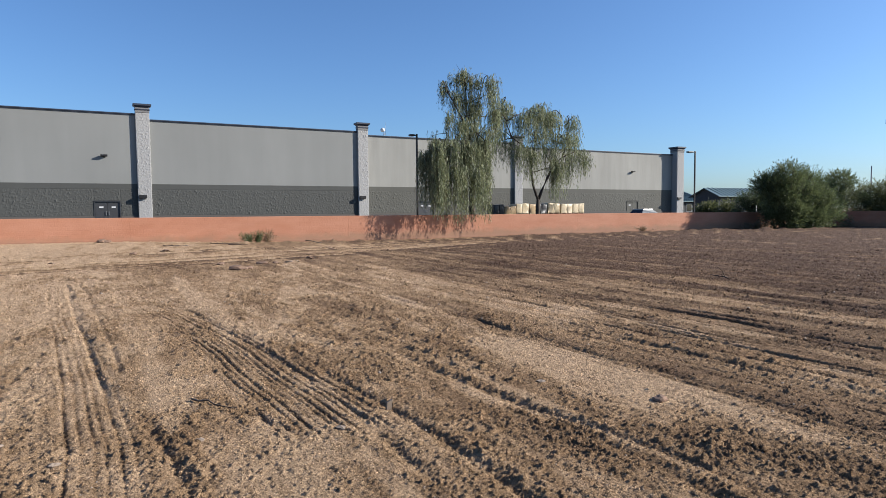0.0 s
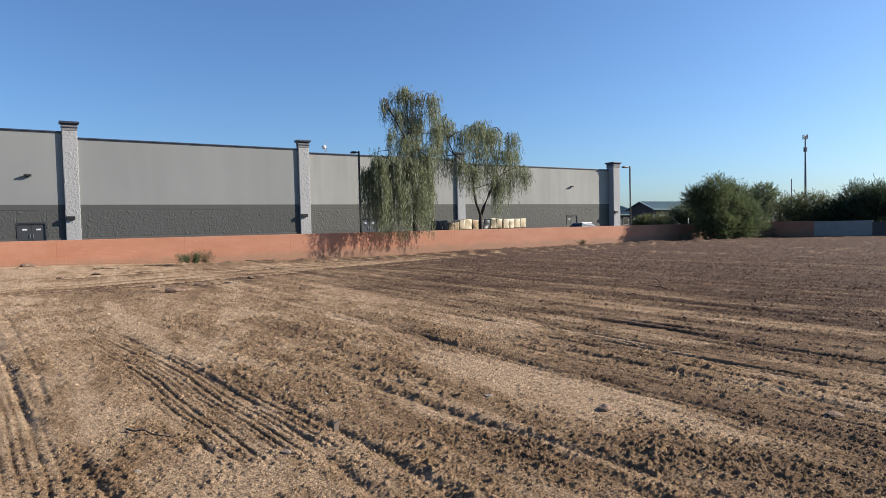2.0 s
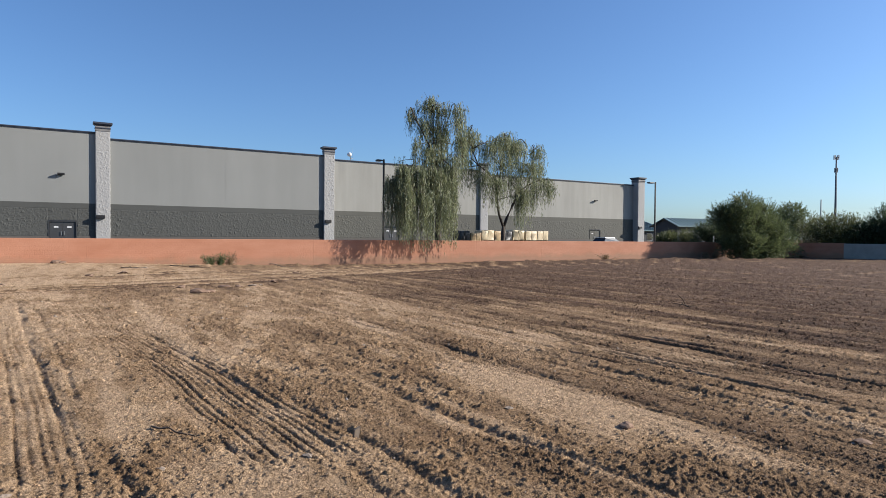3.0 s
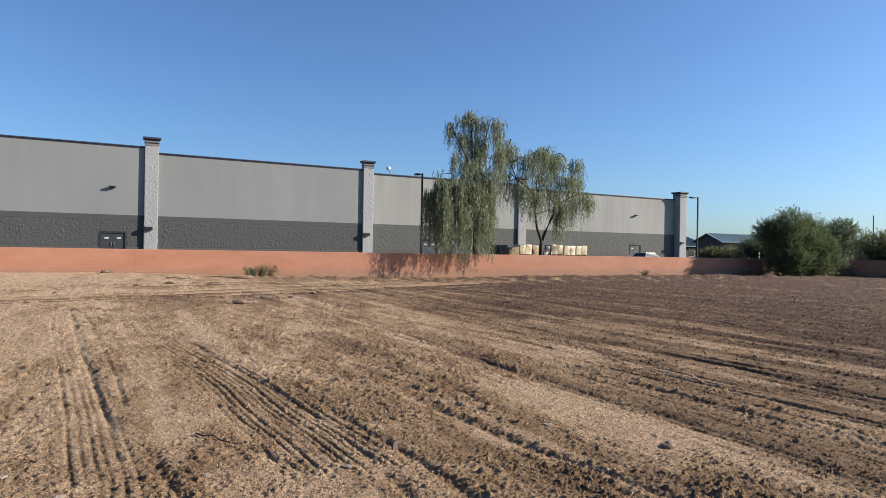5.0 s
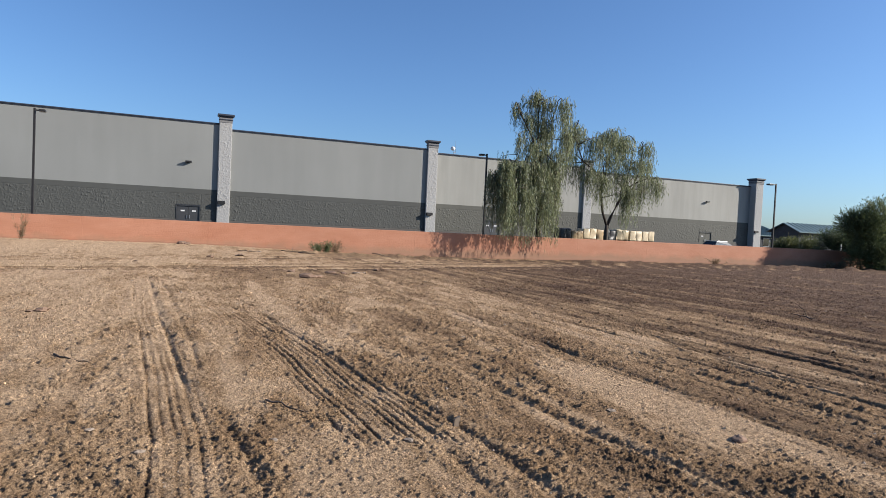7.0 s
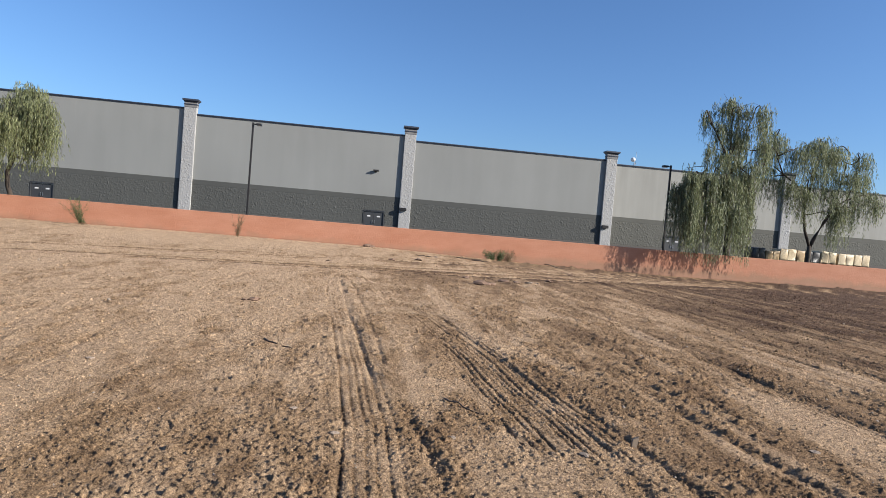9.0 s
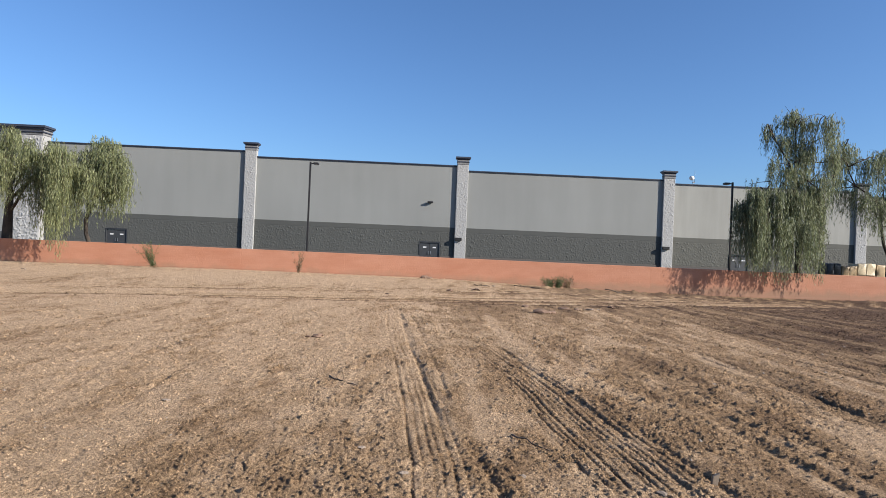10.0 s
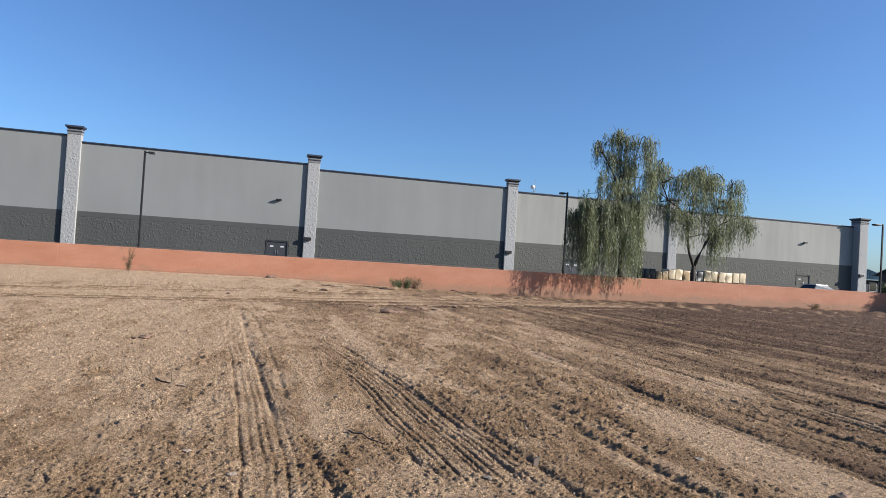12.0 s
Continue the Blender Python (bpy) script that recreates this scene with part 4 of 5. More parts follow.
st = [([(0, 0, 0), (0.0, 0, 1.6), (0.05, 0, 3.4), (0.05, 0, 5.2), (0.1, 0, 6.9)], [0.3, 0.27, 0.2, 0.12, 0.04])]
for tip, z0 in (((-1.2, 0, 6.8), 3.6), ((1.3, -0.4, 6.6), 3.2), ((2.2, -0.8, 6.0), 3.0), ((3.2, -0.6, 6.0), 2.6), ((3.0, 0.2, 6.3), 3.4)):
    st.append(limb(rs, (0.02, 0, z0), tip, 0.09, 0.03, 0.3))
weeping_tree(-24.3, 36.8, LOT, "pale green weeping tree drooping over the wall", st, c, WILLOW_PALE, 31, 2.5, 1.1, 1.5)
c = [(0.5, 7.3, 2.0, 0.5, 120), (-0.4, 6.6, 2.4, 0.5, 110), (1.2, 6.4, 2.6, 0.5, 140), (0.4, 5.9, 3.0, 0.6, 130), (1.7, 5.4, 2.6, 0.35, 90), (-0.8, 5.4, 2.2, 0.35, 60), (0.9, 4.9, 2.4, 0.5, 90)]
st = [([(0.1, 0, 0), (0.05, 0, 0.9), (-0.25, 0, 1.7), (-0.3, 0, 2.5), (0.1, 0, 3.6), (0.4, 0, 5.6)], [0.16, 0.14, 0.12, 0.11, 0.09, 0.04]),
      limb(rs, (-0.2, 0, 2.8), (-0.5, 0, 5.6), 0.07, 0.03, 0.2), limb(rs, (0.05, 0, 3.4), (1.5, 0, 5.4), 0.07, 0.03, 0.2)]
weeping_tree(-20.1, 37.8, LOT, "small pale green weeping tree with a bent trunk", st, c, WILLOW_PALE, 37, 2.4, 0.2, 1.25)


# ---- bushes ----
def shrub(x, y, z, lumps, label, mat, seed, leaf=0.13, spikes=120, name="bush", per=1.0):
    """lumps: (centre, radii, leaves). Leaves sit in small sprays, so that the outline stays ragged."""
    rng = np.random.default_rng(seed)
    e = base(name, x, y, z, label, "bush" if name == "bush" else "tree")
    cen, way, tv, tf = [], [], [], []
    whole = lumps
    lumps = []
    for c, r, n in whole:
        for k in range(8):
            d = rng.normal(size=3)
            d /= np.linalg.norm(d)
            g = rng.uniform(0.38, 0.6)
            lumps.append((np.array(c) + d * np.array(r) * (1.12 - g) * rng.uniform(0.8, 1.25), np.array(r) * g * rng.uniform(0.8, 1.25, 3), n / 8))
    for c, r, n in lumps:
        c, r = np.array(c, float), np.array(r, float)
        k = int(n * per * 1.9 / 14)
        d = rng.normal(size=(k, 3))
        d /= np.linalg.norm(d, axis=1, keepdims=True)
        wob = 1 + 0.22 * np.sin(d[:, :1] * 7 + d[:, 2:] * 5 + seed) + 0.12 * rng.normal(size=(k, 1))
        p = c + d * r * wob * rng.uniform(0.2, 1.0, (k, 1)) ** 0.35
        p[:, 2] = np.maximum(p[:, 2], 0.05)
        grow = d + [0, 0, 0.55] + rng.normal(size=(k, 3)) * 0.45
        grow /= np.linalg.norm(grow, axis=1, keepdims=True)
        s = rng.random((k, 14, 1)) * 0.75
        q = p[:, None] + grow[:, None] * s + rng.normal(size=(k, 14, 3)) * 0.055
        cen.append(q.reshape(-1, 3))
        way.append((grow[:, None] * 1.3 + rng.normal(size=(k, 14, 3)) * 0.28).reshape(-1, 3))
        for _ in range(int(spikes * n / sum(l[2] for l in lumps))):
            d = rng.normal(size=3)
            d[2] = abs(d[2]) + 0.2
            d /= np.linalg.norm(d)
            a = c + d * r * 0.5
            b = c + d * r * rng.uniform(1.05, 1.6)
            v, f = tube_data([tuple(a), tuple((a + b) / 2 + rng.normal(size=3) * 0.05), tuple(b)], [0.02, 0.014, 0.005], 3, False)
            n0 = len(tv)
            tv += v
            tf += [tuple(i + n0 for i in g) for g in f]
            m = 14
            s = rng.uniform(0.5, 1.05, (m, 1))
            cen.append(a + (b - a) * s + rng.normal(size=(m, 3)) * 0.05)
            way.append(np.tile(d, (m, 1)) + rng.normal(size=(m, 3)) * 0.5)
    for _ in range(6):
        c, r, n = lumps[rng.integers(len(lumps))]
        pts, rad = limb(rng, (c[0] * 0.5 + rng.normal() * 0.2, c[1] * 0.5, -0.1), (c[0], c[1], c[2] + r[2] * 0.3), 0.07, 0.02, 0.3)
        v, f = tube_data(pts, rad, 5, False)
        n0 = len(tv)
        tv += v
        tf += [tuple(i + n0 for i in g) for g in f]
    tagged(attach("twig_brush", mesh_from("twig_brush", tv, tf, BARK), e), kind="stuff")
    attach("leaves", quads_mesh("leaves", leaf_quads(np.concatenate(cen), np.concatenate(way), leaf * 1.35, leaf * 0.23, rng), mat), e)
    return e


shrub(52.9, 33.3, -0.12, [((-0.9, 0, 3.0), (2.3, 1.6, 2.0), 15000), ((1.6, 0, 2.7), (2.2, 1.6, 1.9), 13000), ((2.2, -0.6, 1.2), (2.2, 1.3, 1.2), 9000), ((0.2, -0.5, 1.1), (1.7, 1.3, 1.1), 7000), ((-3.0, 0.4, 3.6), (1.1, 1.0, 0.8), 3500), ((-1.7, -0.3, 1.2), (1.3, 1.1, 1.0), 4000), ((-2.4, -0.2, 0.9), (1.1, 1.0, 0.8), 3500)],
      "large green desert bush in front of the orange wall", BUSH, 41, 0.17, 700)
shrub(56.0, 39.0, 0.1, [((-1.2, 0, 1.7), (1.1, 1.1, 1.15), 4500), ((0.9, -0.6, 1.5), (1.5, 1.2, 1.3), 6000)], "green bush behind the orange wall", BUSH_MID, 43, 0.17, 120)
shrub(51.7, 41.6, 0.1, [((0, 0, 0.95), (0.75, 0.75, 0.75), 3500)], "yellow green shrub behind the wall", BUSH_OLIVE, 44, 0.17, 50)
shrub(55.3, 41.9, 0.1, [((0, 0, 1.0), (0.8, 0.75, 0.8), 3500)], "olive shrub behind the wall", BUSH_OLIVE, 45, 0.17, 50)
shrub(63.2, 31.9, 0.05, [((0, 1.0, 1.8), (1.6, 1.7, 1.8), 8000), ((0, -1.1, 1.6), (1.5, 1.6, 1.8), 8000)], "olive bush behind the wall", BUSH_OLIVE, 46, 0.17, 120)
shrub(63.4, 26.5, 0.05, [((0, 0.3, 2.8), (2.0, 2.4, 2.1), 16000), ((0, 1.8, 1.8), (1.6, 1.6, 1.7), 9000), ((0, -1.8, 2.2), (1.7, 1.8, 1.8), 10000)], "large dark green bush behind the pale wall", BUSH_DARK, 47, 0.17, 700)
shrub(66.0, 21.6, 0.05, [((0, 0, 2.0), (1.8, 2.0, 1.9), 7000), ((0, -3.4, 1.9), (1.8, 2.2, 1.9), 7000)], "green bush behind the grey wall", BUSH, 48, 0.17, 90)
shrub(93.3, 52.0, 0.05, [((0, 0, 4.0), (2.6, 2.6, 2.3), 8000), ((-2.0, 1.5, 2.6), (2.4, 2.4, 2.4), 5000)], "round dark green tree behind the bushes", BUSH, 49, 0.24, 40, "tree")
shrub(-29.7, 37.6, LOT, [((0.0, 0, 3.4), (1.5, 1.2, 1.1), 5000), ((0.8, 0, 2.8), (0.9, 0.9, 0.7), 2500)], "small dark green tree beside the wall", BUSH, 50, 0.17, 90, "tree")


# ---- marker post ----
e = base("marker_post", 52.4, 36.75, LOT, "thin white marker post behind the wall", "post")
part("stake", boxed(-0.035, 0.035, -0.02, 0.02, 0, 1.62, 0.006), WHITE, e)
part("stripe", boxed(-0.038, 0.038, -0.023, 0.023, 1.28, 1.38), TRIM, e, "dark band")


# ---- goods on pallets behind the wall ----
def pallet_of_goods(x, y, tall, mat, label, seed, wide=1.15):
    rng = np.random.default_rng(seed)
    e = base("goods_pallet", x, y, LOT, label, "pallet", "pallets of wrapped goods")
    for lv, z0 in enumerate((0.0, tall / 2 + 0.07)):
        deck = part("pallet", boxed(-wide / 2, wide / 2, -0.5, 0.5, z0 + 0.115, z0 + 0.14), WOOD, e, "wooden pallet")
        for bx in (-wide / 2 + 0.05, 0, wide / 2 - 0.05):
            part("bearer", boxed(bx - 0.045, bx + 0.045, -0.5, 0.5, z0 + 0.002, z0 + 0.115), WOOD, deck)
        h = tall / 2 - 0.09
        cols = 2 if wide > 0.8 else 1
        for k in range(cols):
            w = wide / cols
            c = -wide / 2 + w * (k + 0.5)
            top = z0 + 0.142 + h * rng.uniform(0.9, 1.04)
            bm = boxed(c - w / 2 + 0.006, c + w / 2 - 0.006, -0.5 - 0.03 * rng.random(), 0.5, z0 + 0.142, top, 0.035)
            bmesh.ops.subdivide_edges(bm, edges=[ed for ed in bm.edges if ed.calc_length() > 0.25], cuts=3)
            for v in bm.verts:
                v.co += Vector(rng.normal(size=3) * 0.012)
                v.co.y -= 0.015 * math.sin((v.co.z - z0) * 9 + k)
            part("bale", bm, mat, e, smooth=True)
    return e


x = 26.4
TAN, PALE, DARK = (WRAP, "tan wrapped bags stacked on pallets"), (WRAP_PALE, "pale wrapped bags stacked on pallets"), (WRAP_DARK, "dark wrapped goods stacked on pallets")
for k, (w, tall, (mat, lab)) in enumerate(((0.95, 1.74, DARK), (1.0, 1.62, TAN), (1.2, 1.82, PALE), (0.6, 1.7, TAN), (1.1, 1.76, DARK), (1.2, 1.86, PALE), (1.2, 1.8, PALE), (1.2, 1.83, PALE))):
    pallet_of_goods(x + w / 2, 41.0, tall, mat, lab, 60 + k, w)
    x += w + (0.14 if k == 5 else 0.06)


# ---- parked car ----
def car(x, y, turn):
    e = base("car", x, y, LOT, "white hatchback car parked behind the wall", "car", turn=turn)
    prof = ((-2.1, 0.35), (-2.15, 0.7), (-2.0, 0.95), (-1.55, 1.02), (1.0, 0.95), (1.85, 0.82), (2.1, 0.62), (2.1, 0.35))
    bm = bmesh.new()
    rings = [[bm.verts.new((px, s * 0.86 * (1 if pz < 0.9 else 0.95), pz)) for px, pz in prof] for s in (-1, 1)]
    for i in range(len(prof)):
        j = (i + 1) % len(prof)
        bm.faces.new((rings[0][i], rings[0][j], rings[1][j], rings[1][i]))
    bm.faces.new(rings[0][::-1])
    bm.faces.new(rings[1])
    bmesh.ops.recalc_face_normals(bm, faces=bm.faces[:])
    bmesh.ops.bevel(bm, geom=bm.edges[:], offset=0.05, segments=2, affect="EDGES")
    part("body", bm, CAR_WHITE, e, "white painted body", True)
    bm = bmesh.new()
    cab = ((-1.85, 0.98), (-1.45, 1.32), (0.15, 1.34), (0.95, 0.94))
    rings = [[bm.verts.new((px, s * (0.78 if pz < 1.1 else 0.62), pz)) for px, pz in cab] for s in (-1, 1)]
    for i in range(4):
        j = (i + 1) % 4
        bm.faces.new((rings[0][i], rings[0][j], rings[1][j], rings[1][i]))
    bm.faces.new(rings[0][::-1])
    bm.faces.new(rings[1])
    bmesh.ops.recalc_face_normals(bm, faces=bm.faces[:])
    part("windows", bm, GLASS_DARK, e, "dark window glass")
    part("roof", boxed(-1.5, 0.2, -0.64, 0.64, 1.325, 1.40, 0.03), CAR_WHITE, e, "white roof")
    for wx in (-1.35, 1.35):
        for s in (-1, 1):
            v, f = tube_data([(wx, s * 0.70, 0.31), (wx, s * 0.88, 0.31)], [0.31, 0.31], 20)
            w = attach("wheel", mesh_from("wheel", v, f, RUBBER), e, "black tyre")
            v, f = tube_data([(wx, s * 0.87, 0.31), (wx, s * 0.895, 0.31)], [0.19, 0.18], 14)
            attach("rim", mesh_from("rim", v, f, STEEL), w)
    return e


car(50.4, 48.0, 8)


# ---- distant buildings, tower and pole ----
def far_house(x, y, w, d, eave, ridge, label, turn=0.0, ribs=14):
    e = base("far_building", x, y, 0, label, "building", turn=turn)
    part("wall", boxed(-w / 2, w / 2, -d / 2, d / 2, 0, eave), FAR_WALL, e)
    for s in (-1, 1):
        v, f = [], []
        for t in (0.0, 0.12):
            v += [(-w / 2 - 0.5, s * (d / 2 + 0.6), eave - 0.15 + t), (w / 2 + 0.5, s * (d / 2 + 0.6), eave - 0.15 + t), (w / 2 + 0.5, 0, ridge + t), (-w / 2 - 0.5, 0, ridge + t)]
        f = [(0, 1, 2, 3), (4, 5, 6, 7), (0, 1, 5, 4), (1, 2, 6, 5), (2, 3, 7, 6), (3, 0, 4, 7)]
        roof = attach("roof", mesh_from("roof", v, f, TEAL_ROOF), e, "teal standing seam metal roof")
        for k in range(ribs):
            rx = -w / 2 + w * (k + 0.5) / ribs
            v, f = tube_data([(rx, s * (d / 2 + 0.55), eave + 0.02), (rx, 0, ridge + 0.17)], [0.06, 0.06], 4)
            attach("seam", mesh_from("seam", v, f, TEAL_ROOF), roof)
    for s in (-1, 1):
        v = [(s * w / 2, -d / 2, eave), (s * w / 2, d / 2, eave), (s * w / 2, 0, ridge)]
        attach("gable", mesh_from("gable", v + [(a - s * 0.2, b, c) for a, b, c in v], [(0, 1, 2), (3, 5, 4), (0, 2, 5, 3), (1, 4, 5, 2)], FAR_WALL), e)
    for k in range(3):
        wx = -w / 3 + k * w / 3
        win = part("window", boxed(wx - 0.8, wx + 0.8, -d / 2 - 0.05, -d / 2, 1.0, 2.6), GALV, e)
        part("pane", boxed(wx - 0.7, wx + 0.7, -d / 2 - 0.07, -d / 2 - 0.04, 1.1, 2.5), GLASS_DARK, win)
    return e


far_house(100.5, 90, 9, 10, 3.1, 4.9, "low building with a teal metal roof beyond the store", 0)
far_house(97.4, 72.6, 15, 5.0, 3.7, 5.0, "grey gabled building with a metal roof in the distance", 0)


def cell_tower(x, y, h):
    e = base("cell_tower", x, y, 0, "tall grey monopole tower with antenna brackets", "tower")
    tube("shaft", [(0, 0, 0), (0, 0, h * 0.5), (0, 0, h)], [0.45, 0.36, 0.25], TOWER, e, sides=12)
    for z, w in ((h - 0.6, 0.85), (h - 5.2, 0.5)):
        ring = part("platform", boxed(-w, w, -0.08, 0.08, z, z + 0.16), TOWER, e)
        part("crossbar", boxed(-0.08, 0.08, -w, w, z + 0.2, z + 0.36), TOWER, ring)
        for px, py in ((-w, 0), (w, 0), (0, w), (0, -w)):
            part("antenna", boxed(px - 0.16, px + 0.16, py - 0.12, py + 0.12, z - 0.5, z + 1.2, 0.03), TOWER, ring, "upright antenna panel")
    return e


cell_tower(240, 119.2, 31.5)
e = base("utility_pole", 180, 93.2, 0, "thin grey pole in the distance", "pole")
tube("shaft", [(0, 0, 0), (0, 0, 12.6)], [0.22, 0.14], TOWER, e)


# ---- weeds, litter, stones ----
def weed(x, y, z, height, wide, stems, mat, label, seed, lean=0.0):
    rng = np.random.default_rng(seed)
    e = base("weed", x, y, z, label, "weed", "weeds along the wall")
    tv, tf, cen, way = [], [], [], []
    for _ in range(stems):
        a = np.array([rng.normal() * wide * 0.15, rng.normal() * 0.1, -0.03])
        b = np.array([rng.normal() * wide * 0.5 + lean, rng.normal() * 0.25, height * rng.uniform(0.45, 1.05)])
        v, f = tube_data([tuple(a), tuple((a + b) / 2 + rng.normal(size=3) * 0.03), tuple(b)], [0.008, 0.006, 0.003], 3, False)
        n0 = len(tv)
        tv += v
        tf += [tuple(i + n0 for i in g) for g in f]
        m = int(26 + 30 * height)
        s = rng.uniform(0.1, 1, (m, 1))
        cen.append(a + (b - a) * s + rng.normal(size=(m, 3)) * 0.03)
        way.append((b - a) * 0.6 + rng.normal(size=(m, 3)) * 0.4)
    attach("stems", mesh_from("stems", tv, tf, DRY), e)
    attach("leaves", quads_mesh("leaves", leaf_quads(np.concatenate(cen), np.concatenate(way), 0.19, 0.016, rng), mat), e)


def ground_at(x, y):
    z, _ = relief(np.array([[float(x)]]), np.array([[float(y)]]))
    return float(z[0, 0])


WEEDS = ((-14.9, 34.6, 1.3, 0.8, 16, WEED, "tall green weed by the orange wall", -0.35), (-7.1, 34.6, 1.3, 0.4, 7, DRY, "thin dry weed by the orange wall", 0.1),
         (6.75, 34.0, 0.5, 0.55, 20, WEED, "low green weed clump by the wall", 0), (7.2, 34.1, 0.6, 0.4, 16, WEED, "low green weed clump by the wall", 0.1), (7.7, 34.2, 0.75, 0.5, 14, DRY, "dry brown weed by the wall", 0.1),
         (49.3, 34.4, 0.6, 0.8, 18, DRY, "dry brown weed by the wall", 0), (48.2, 34.8, 0.5, 0.9, 18, DRY, "dry brown weed by the wall", 0),
         (36.5, 35.2, 0.4, 0.7, 14, DRY, "dry brown weed by the wall", 0), (58.5, 31.9, 0.5, 0.9, 18, DRY, "dry brown weed by the wall", 0))
for k, (x, y, h, w, n, m, lab, lean) in enumerate(WEEDS):
    weed(x, y, ground_at(x, y), h, w, n, m, lab, 200 + k, lean)


def lump_mesh(name, seed, mat, flat=0.6):
    rng = np.random.default_rng(seed)
    bm = bmesh.new()
    bmesh.ops.create_icosphere(bm, subdivisions=2, radius=1.0)
    a = rng.normal(size=(5, 3))
    for v in bm.verts:
        n = v.co.normalized()
        v.co *= 1 + sum(0.13 * math.sin(3 * n.dot(Vector(q)) + i) for i, q in enumerate(a)) + rng.normal() * 0.04
        v.co.z *= flat
    me = bpy.data.meshes.new(name)
    bm.to_mesh(me)
    bm.free()
    me.materials.append(mat)
    return me


clod_kinds = [lump_mesh("soil_clod", 70 + k, CLOD) for k in range(3)]
stones = [lump_mesh("stone", 80 + k, STONE) for k in range(3)]


def put_lump(name, mesh, x, y, size, label, category, turn):
    ob = new(name, mesh)
    ob.matrix_basis = pose(x, y, ground_at(x, y) + size * 0.12, 0, 0, turn) @ Matrix.Diagonal((size * 1.2, size, size * 0.75, 1))
    tagged(ob, label, category, "loose " + category + "s on the soil")


for k, (x, y, s) in enumerate(((3.48, 18.7, 0.20), (3.75, 18.8, 0.14), (-2.08, 11.8, 0.10), (-2.25, 11.7, 0.06), (4.5, 20.3, 0.15), (4.9, 20.3, 0.12), (3.3, 20.9, 0.12), (-1.5, 24, 0.12), (6.4, 21.5, 0.12), (5.67, 2.54, 0.06), (4.3, 3.8, 0.07), (1.0, 27, 0.14), (2.2, 28, 0.16), (9, 27, 0.12), (-0.1, 35.4, 0.26), (0.15, 35.3, 0.17))):
    put_lump("soil_clod", clod_kinds[k % 3], x, y, s, "dark brown clod of dry soil", "clod", 40 * k)
# the two at y 31.5 and 31.7 stand in for white scraps of litter
for k, (x, y, s) in enumerate(((5.36, 20.37, 0.13), (5.7, 20.6, 0.09), (3.76, 4.78, 0.05), (-0.22, 4.74, 0.035), (0.68, 4.74, 0.04), (-2.78, 6.67, 0.05), (3.96, 8.61, 0.05), (1.66, 4.5, 0.05), (-0.6, 5.3, 0.04), (3.0, 31.5, 0.14), (3.4, 31.7, 0.12), (-18.6, 29.4, 0.13))):
    put_lump("stone", stones[k % 3], x, y, s * 0.75, "pale stone lying on the soil", "stone", 70 * k)

STICK = plain("dry_grey_brown_wood", (0.12, 0.085, 0.06), 0.9, 0, 40, 0.3, 6, 0.004)


def dry_stick(a, b, thick, seed, forks=2):
    """A dead branch lying on the soil, with short side twigs."""
    rng = np.random.default_rng(seed)
    e = base("dry_stick", a[0], a[1], 0, "dead grey brown branch lying on the soil", "stick", "dead branches on the soil")
    n = 7
    pts = []
    for i in range(n):
        x, y = a[0] + (b[0] - a[0]) * i / (n - 1) + rng.normal() * thick, a[1] + (b[1] - a[1]) * i / (n - 1) + rng.normal() * thick
        pts.append((x - a[0], y - a[1], ground_at(x, y) + thick * 0.8 + 0.01))
    tube("stem", pts, list(np.linspace(thick, thick * 0.4, n)), STICK, e, sides=6)
    for k in range(forks):
        p = np.array(pts[2 + k])
        q = p + rng.normal(size=3) * thick * 7 + [0, 0, thick * 3]
        tube("side_twig", [tuple(p), tuple((p + q) / 2 + rng.normal(size=3) * thick), tuple(q)], [thick * 0.5, thick * 0.35, thick * 0.2], STICK, e, sides=5)


dry_stick((-1.31, 8.18), (-0.88, 7.68), 0.012, 1)
dry_stick((0.74, 5.8), (1.05, 5.35), 0.009, 2)
dry_stick((4.6, 33.2), (6.0, 32.6), 0.03, 3, 3)
dry_stick((5.4, 32.2), (6.3, 31.9), 0.025, 4, 3)
dry_stick((2.4, 31.4), (3.3, 31.2), 0.025, 5)
dry_stick((13.0, 9.6), (13.5, 10.6), 0.02, 6)
dry_stick((9.5, 33.0), (10.8, 32.7), 0.03, 7, 3)

stake = base("broken_stake", 2.17, 4.78, ground_at(2.17, 4.78), "short broken wooden stake stuck in the soil", "stake")
bm = boxed(-0.022, 0.022, -0.012, 0.012, -0.05, 0.075, 0.004)
for v in bm.verts:
    v.co.x += v.co.z * 0.12 + (0.01 if v.co.z > 0.05 and v.co.x > 0 else 0)
    v.co.z += 0.02 * (v.co.x > 0) * (v.co.z > 0.05)
part("wood", bm, plain("grey_weathered_wood", (0.19, 0.145, 0.105), 0.9, 0, 60, 0.2), stake)


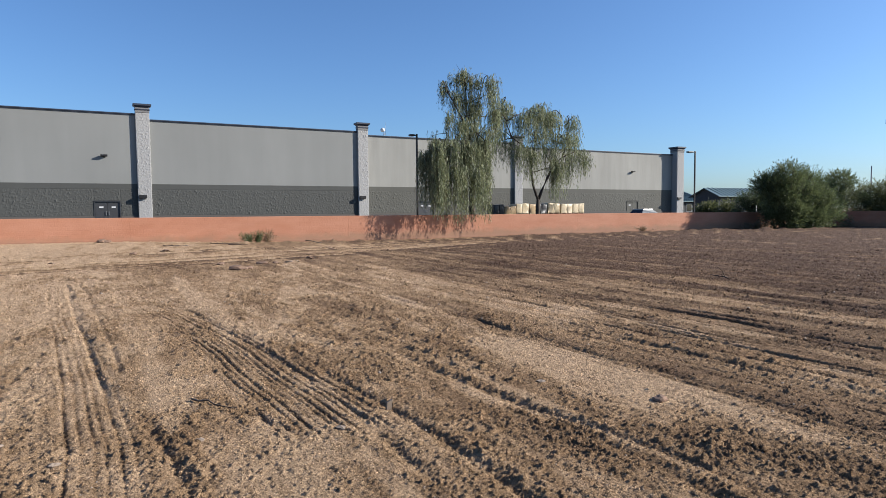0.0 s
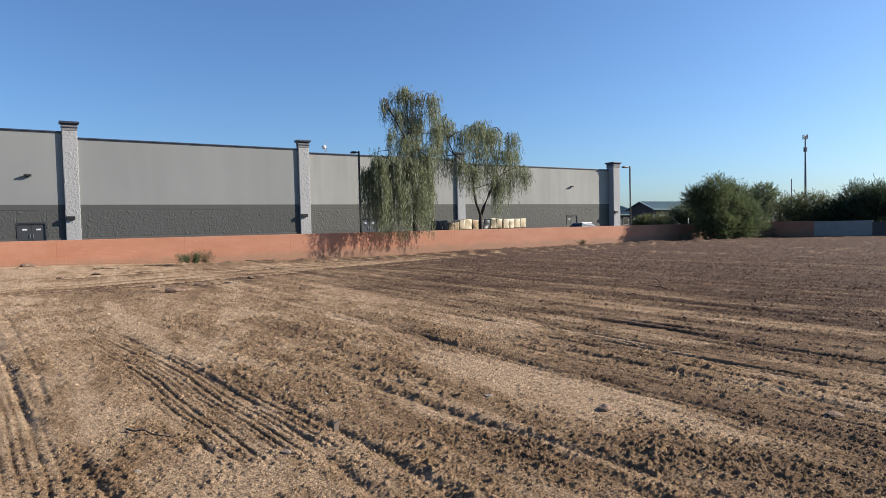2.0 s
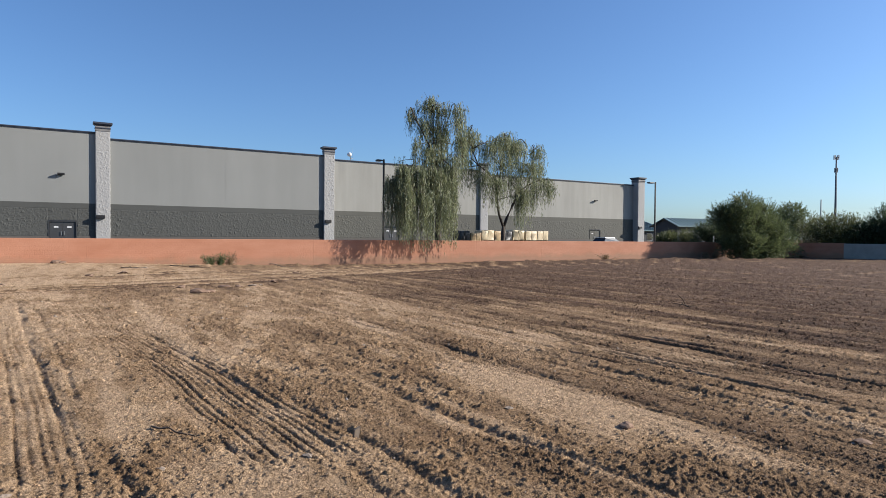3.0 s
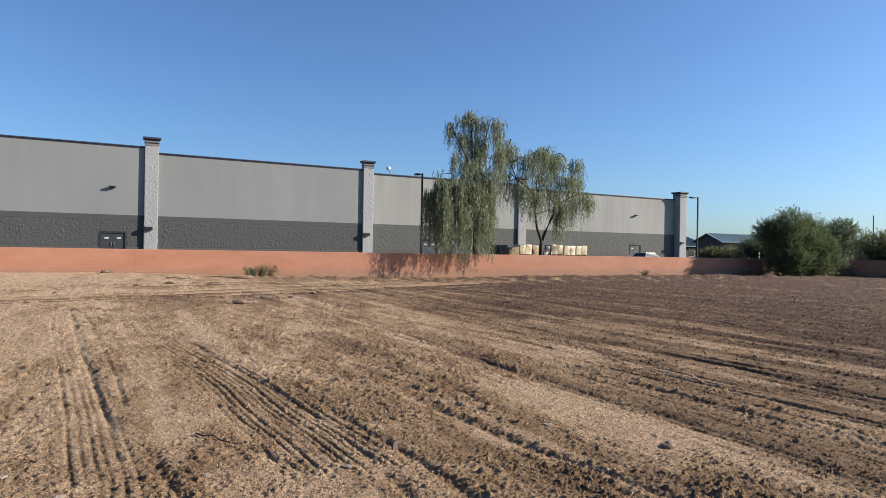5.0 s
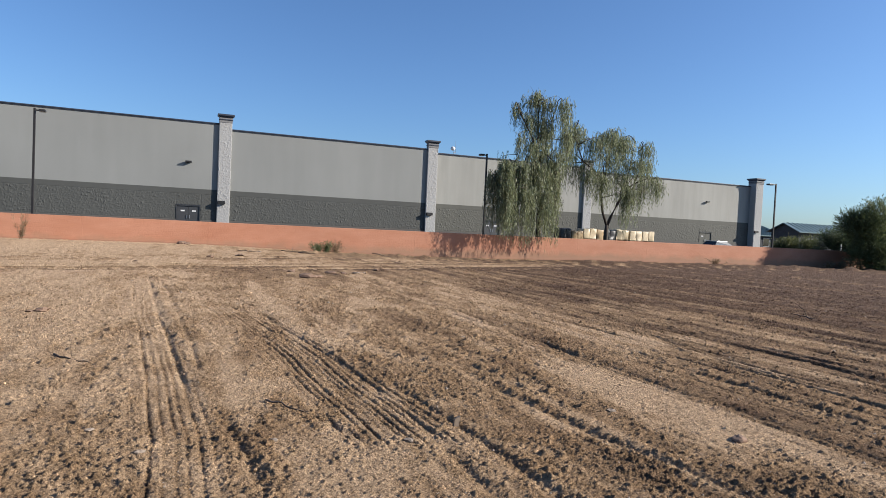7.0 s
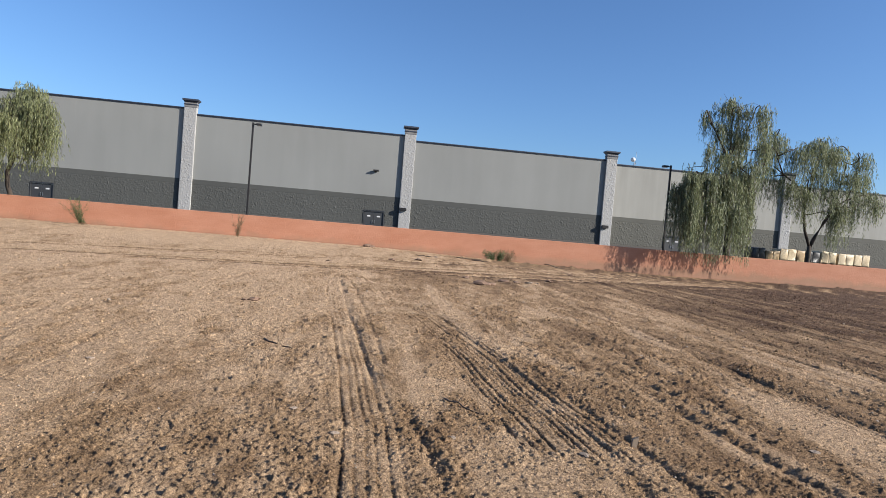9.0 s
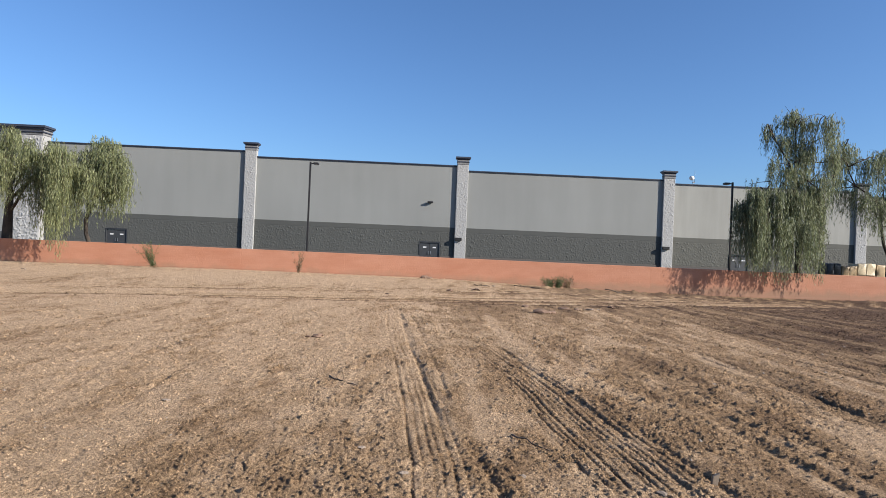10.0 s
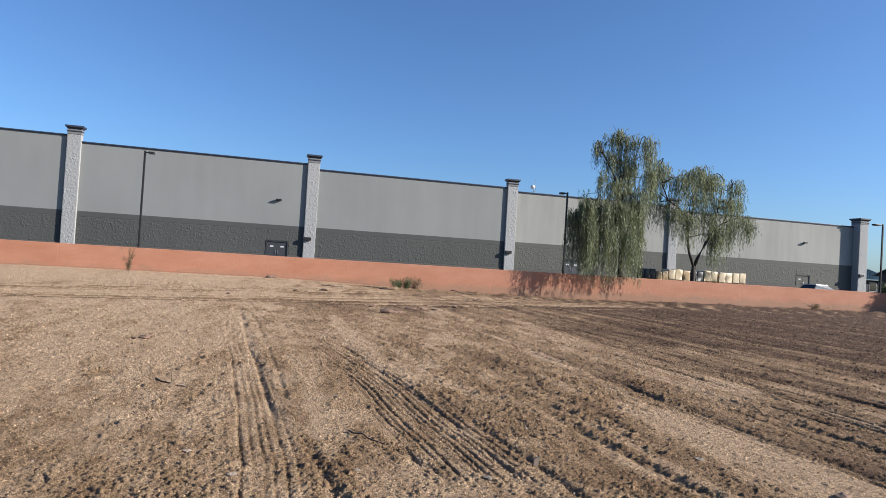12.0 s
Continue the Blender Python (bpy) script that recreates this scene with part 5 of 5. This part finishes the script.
def scatter(name, count, r0, r1, small, large, mat, label, seed):
    """Crumbs or pebbles sunk a little into the soil: spread and sized by distance to look even from the camera."""
    rng = np.random.default_rng(seed)
    r = 1 / (1 / r1 + (1 / r0 - 1 / r1) * rng.random(count))
    a = np.radians(rng.uniform(-44, 72, count))
    x, y = r * np.sin(a), r * np.cos(a)
    z, dust_shade = relief(x[None], y[None])
    patchy = fbm(x / 1.1, y / 2.0, 19, 4)
    keep = (rng.random(count) < 0.25 + 1.5 * sstep(0.35, 0.65, patchy)) & (y < 34) & (x < 58)
    x, y, z = x[keep], y[keep], z[0][keep]
    n = len(x)
    s = r[keep] * (small + (large - small) * rng.random(n) ** 3) * (1.15 - 0.45 * np.minimum(dust_shade[0][keep], 1))
    s = np.minimum(s, 0.02 + 0.022 * rng.random(n))
    ico = np.array([(0, 0, 0.7), (0.9, 0, 0.1), (0.28, 0.85, 0.05), (-0.73, 0.53, 0.12), (-0.73, -0.53, 0.0), (0.28, -0.85, 0.1)])
    ico[1:, 2] -= 0.3
    tri = np.array([(0, 1, 2), (0, 2, 3), (0, 3, 4), (0, 4, 5), (0, 5, 1)])
    v = ico[None] * (1 + 0.3 * rng.normal(size=(n, 6, 1))) * s[:, None, None]
    a = rng.random(n) * 6.28
    rx = v[..., 0] * np.cos(a)[:, None] - v[..., 1] * np.sin(a)[:, None]
    ry = v[..., 0] * np.sin(a)[:, None] + v[..., 1] * np.cos(a)[:, None]
    v = np.stack([rx + x[:, None], ry + y[:, None], v[..., 2] + (z + s * 0.2)[:, None]], -1).reshape(-1, 3)
    f = (tri[None] + (np.arange(n) * 6)[:, None, None]).reshape(-1, 3)
    me = bpy.data.meshes.new(name)
    me.vertices.add(len(v))
    me.vertices.foreach_set("co", v.astype(np.float32).ravel())
    me.loops.add(f.size)
    me.loops.foreach_set("vertex_index", f.astype(np.int32).ravel())
    me.polygons.add(len(f))
    me.polygons.foreach_set("loop_start", np.arange(0, f.size, 3, dtype=np.int32))
    me.update(calc_edges=True)
    att = me.attributes.new("dust_shade", "FLOAT", "POINT")
    att.data.foreach_set("value", np.repeat(dust_shade[0][keep], 6).astype(np.float32))
    me.materials.append(mat)
    tagged(new(name, me), label, name, kind="stuff")


scatter("pebbles", 2400, 2.8, 20, 0.0008, 0.0032, PEBBLE, "small pale pebbles strewn over the soil", 301)
scatter("soil_crumbs", 125000, 2.8, 30, 0.0009, 0.0038, CRUMB, "crumbs of brown soil strewn over the ground", 302)
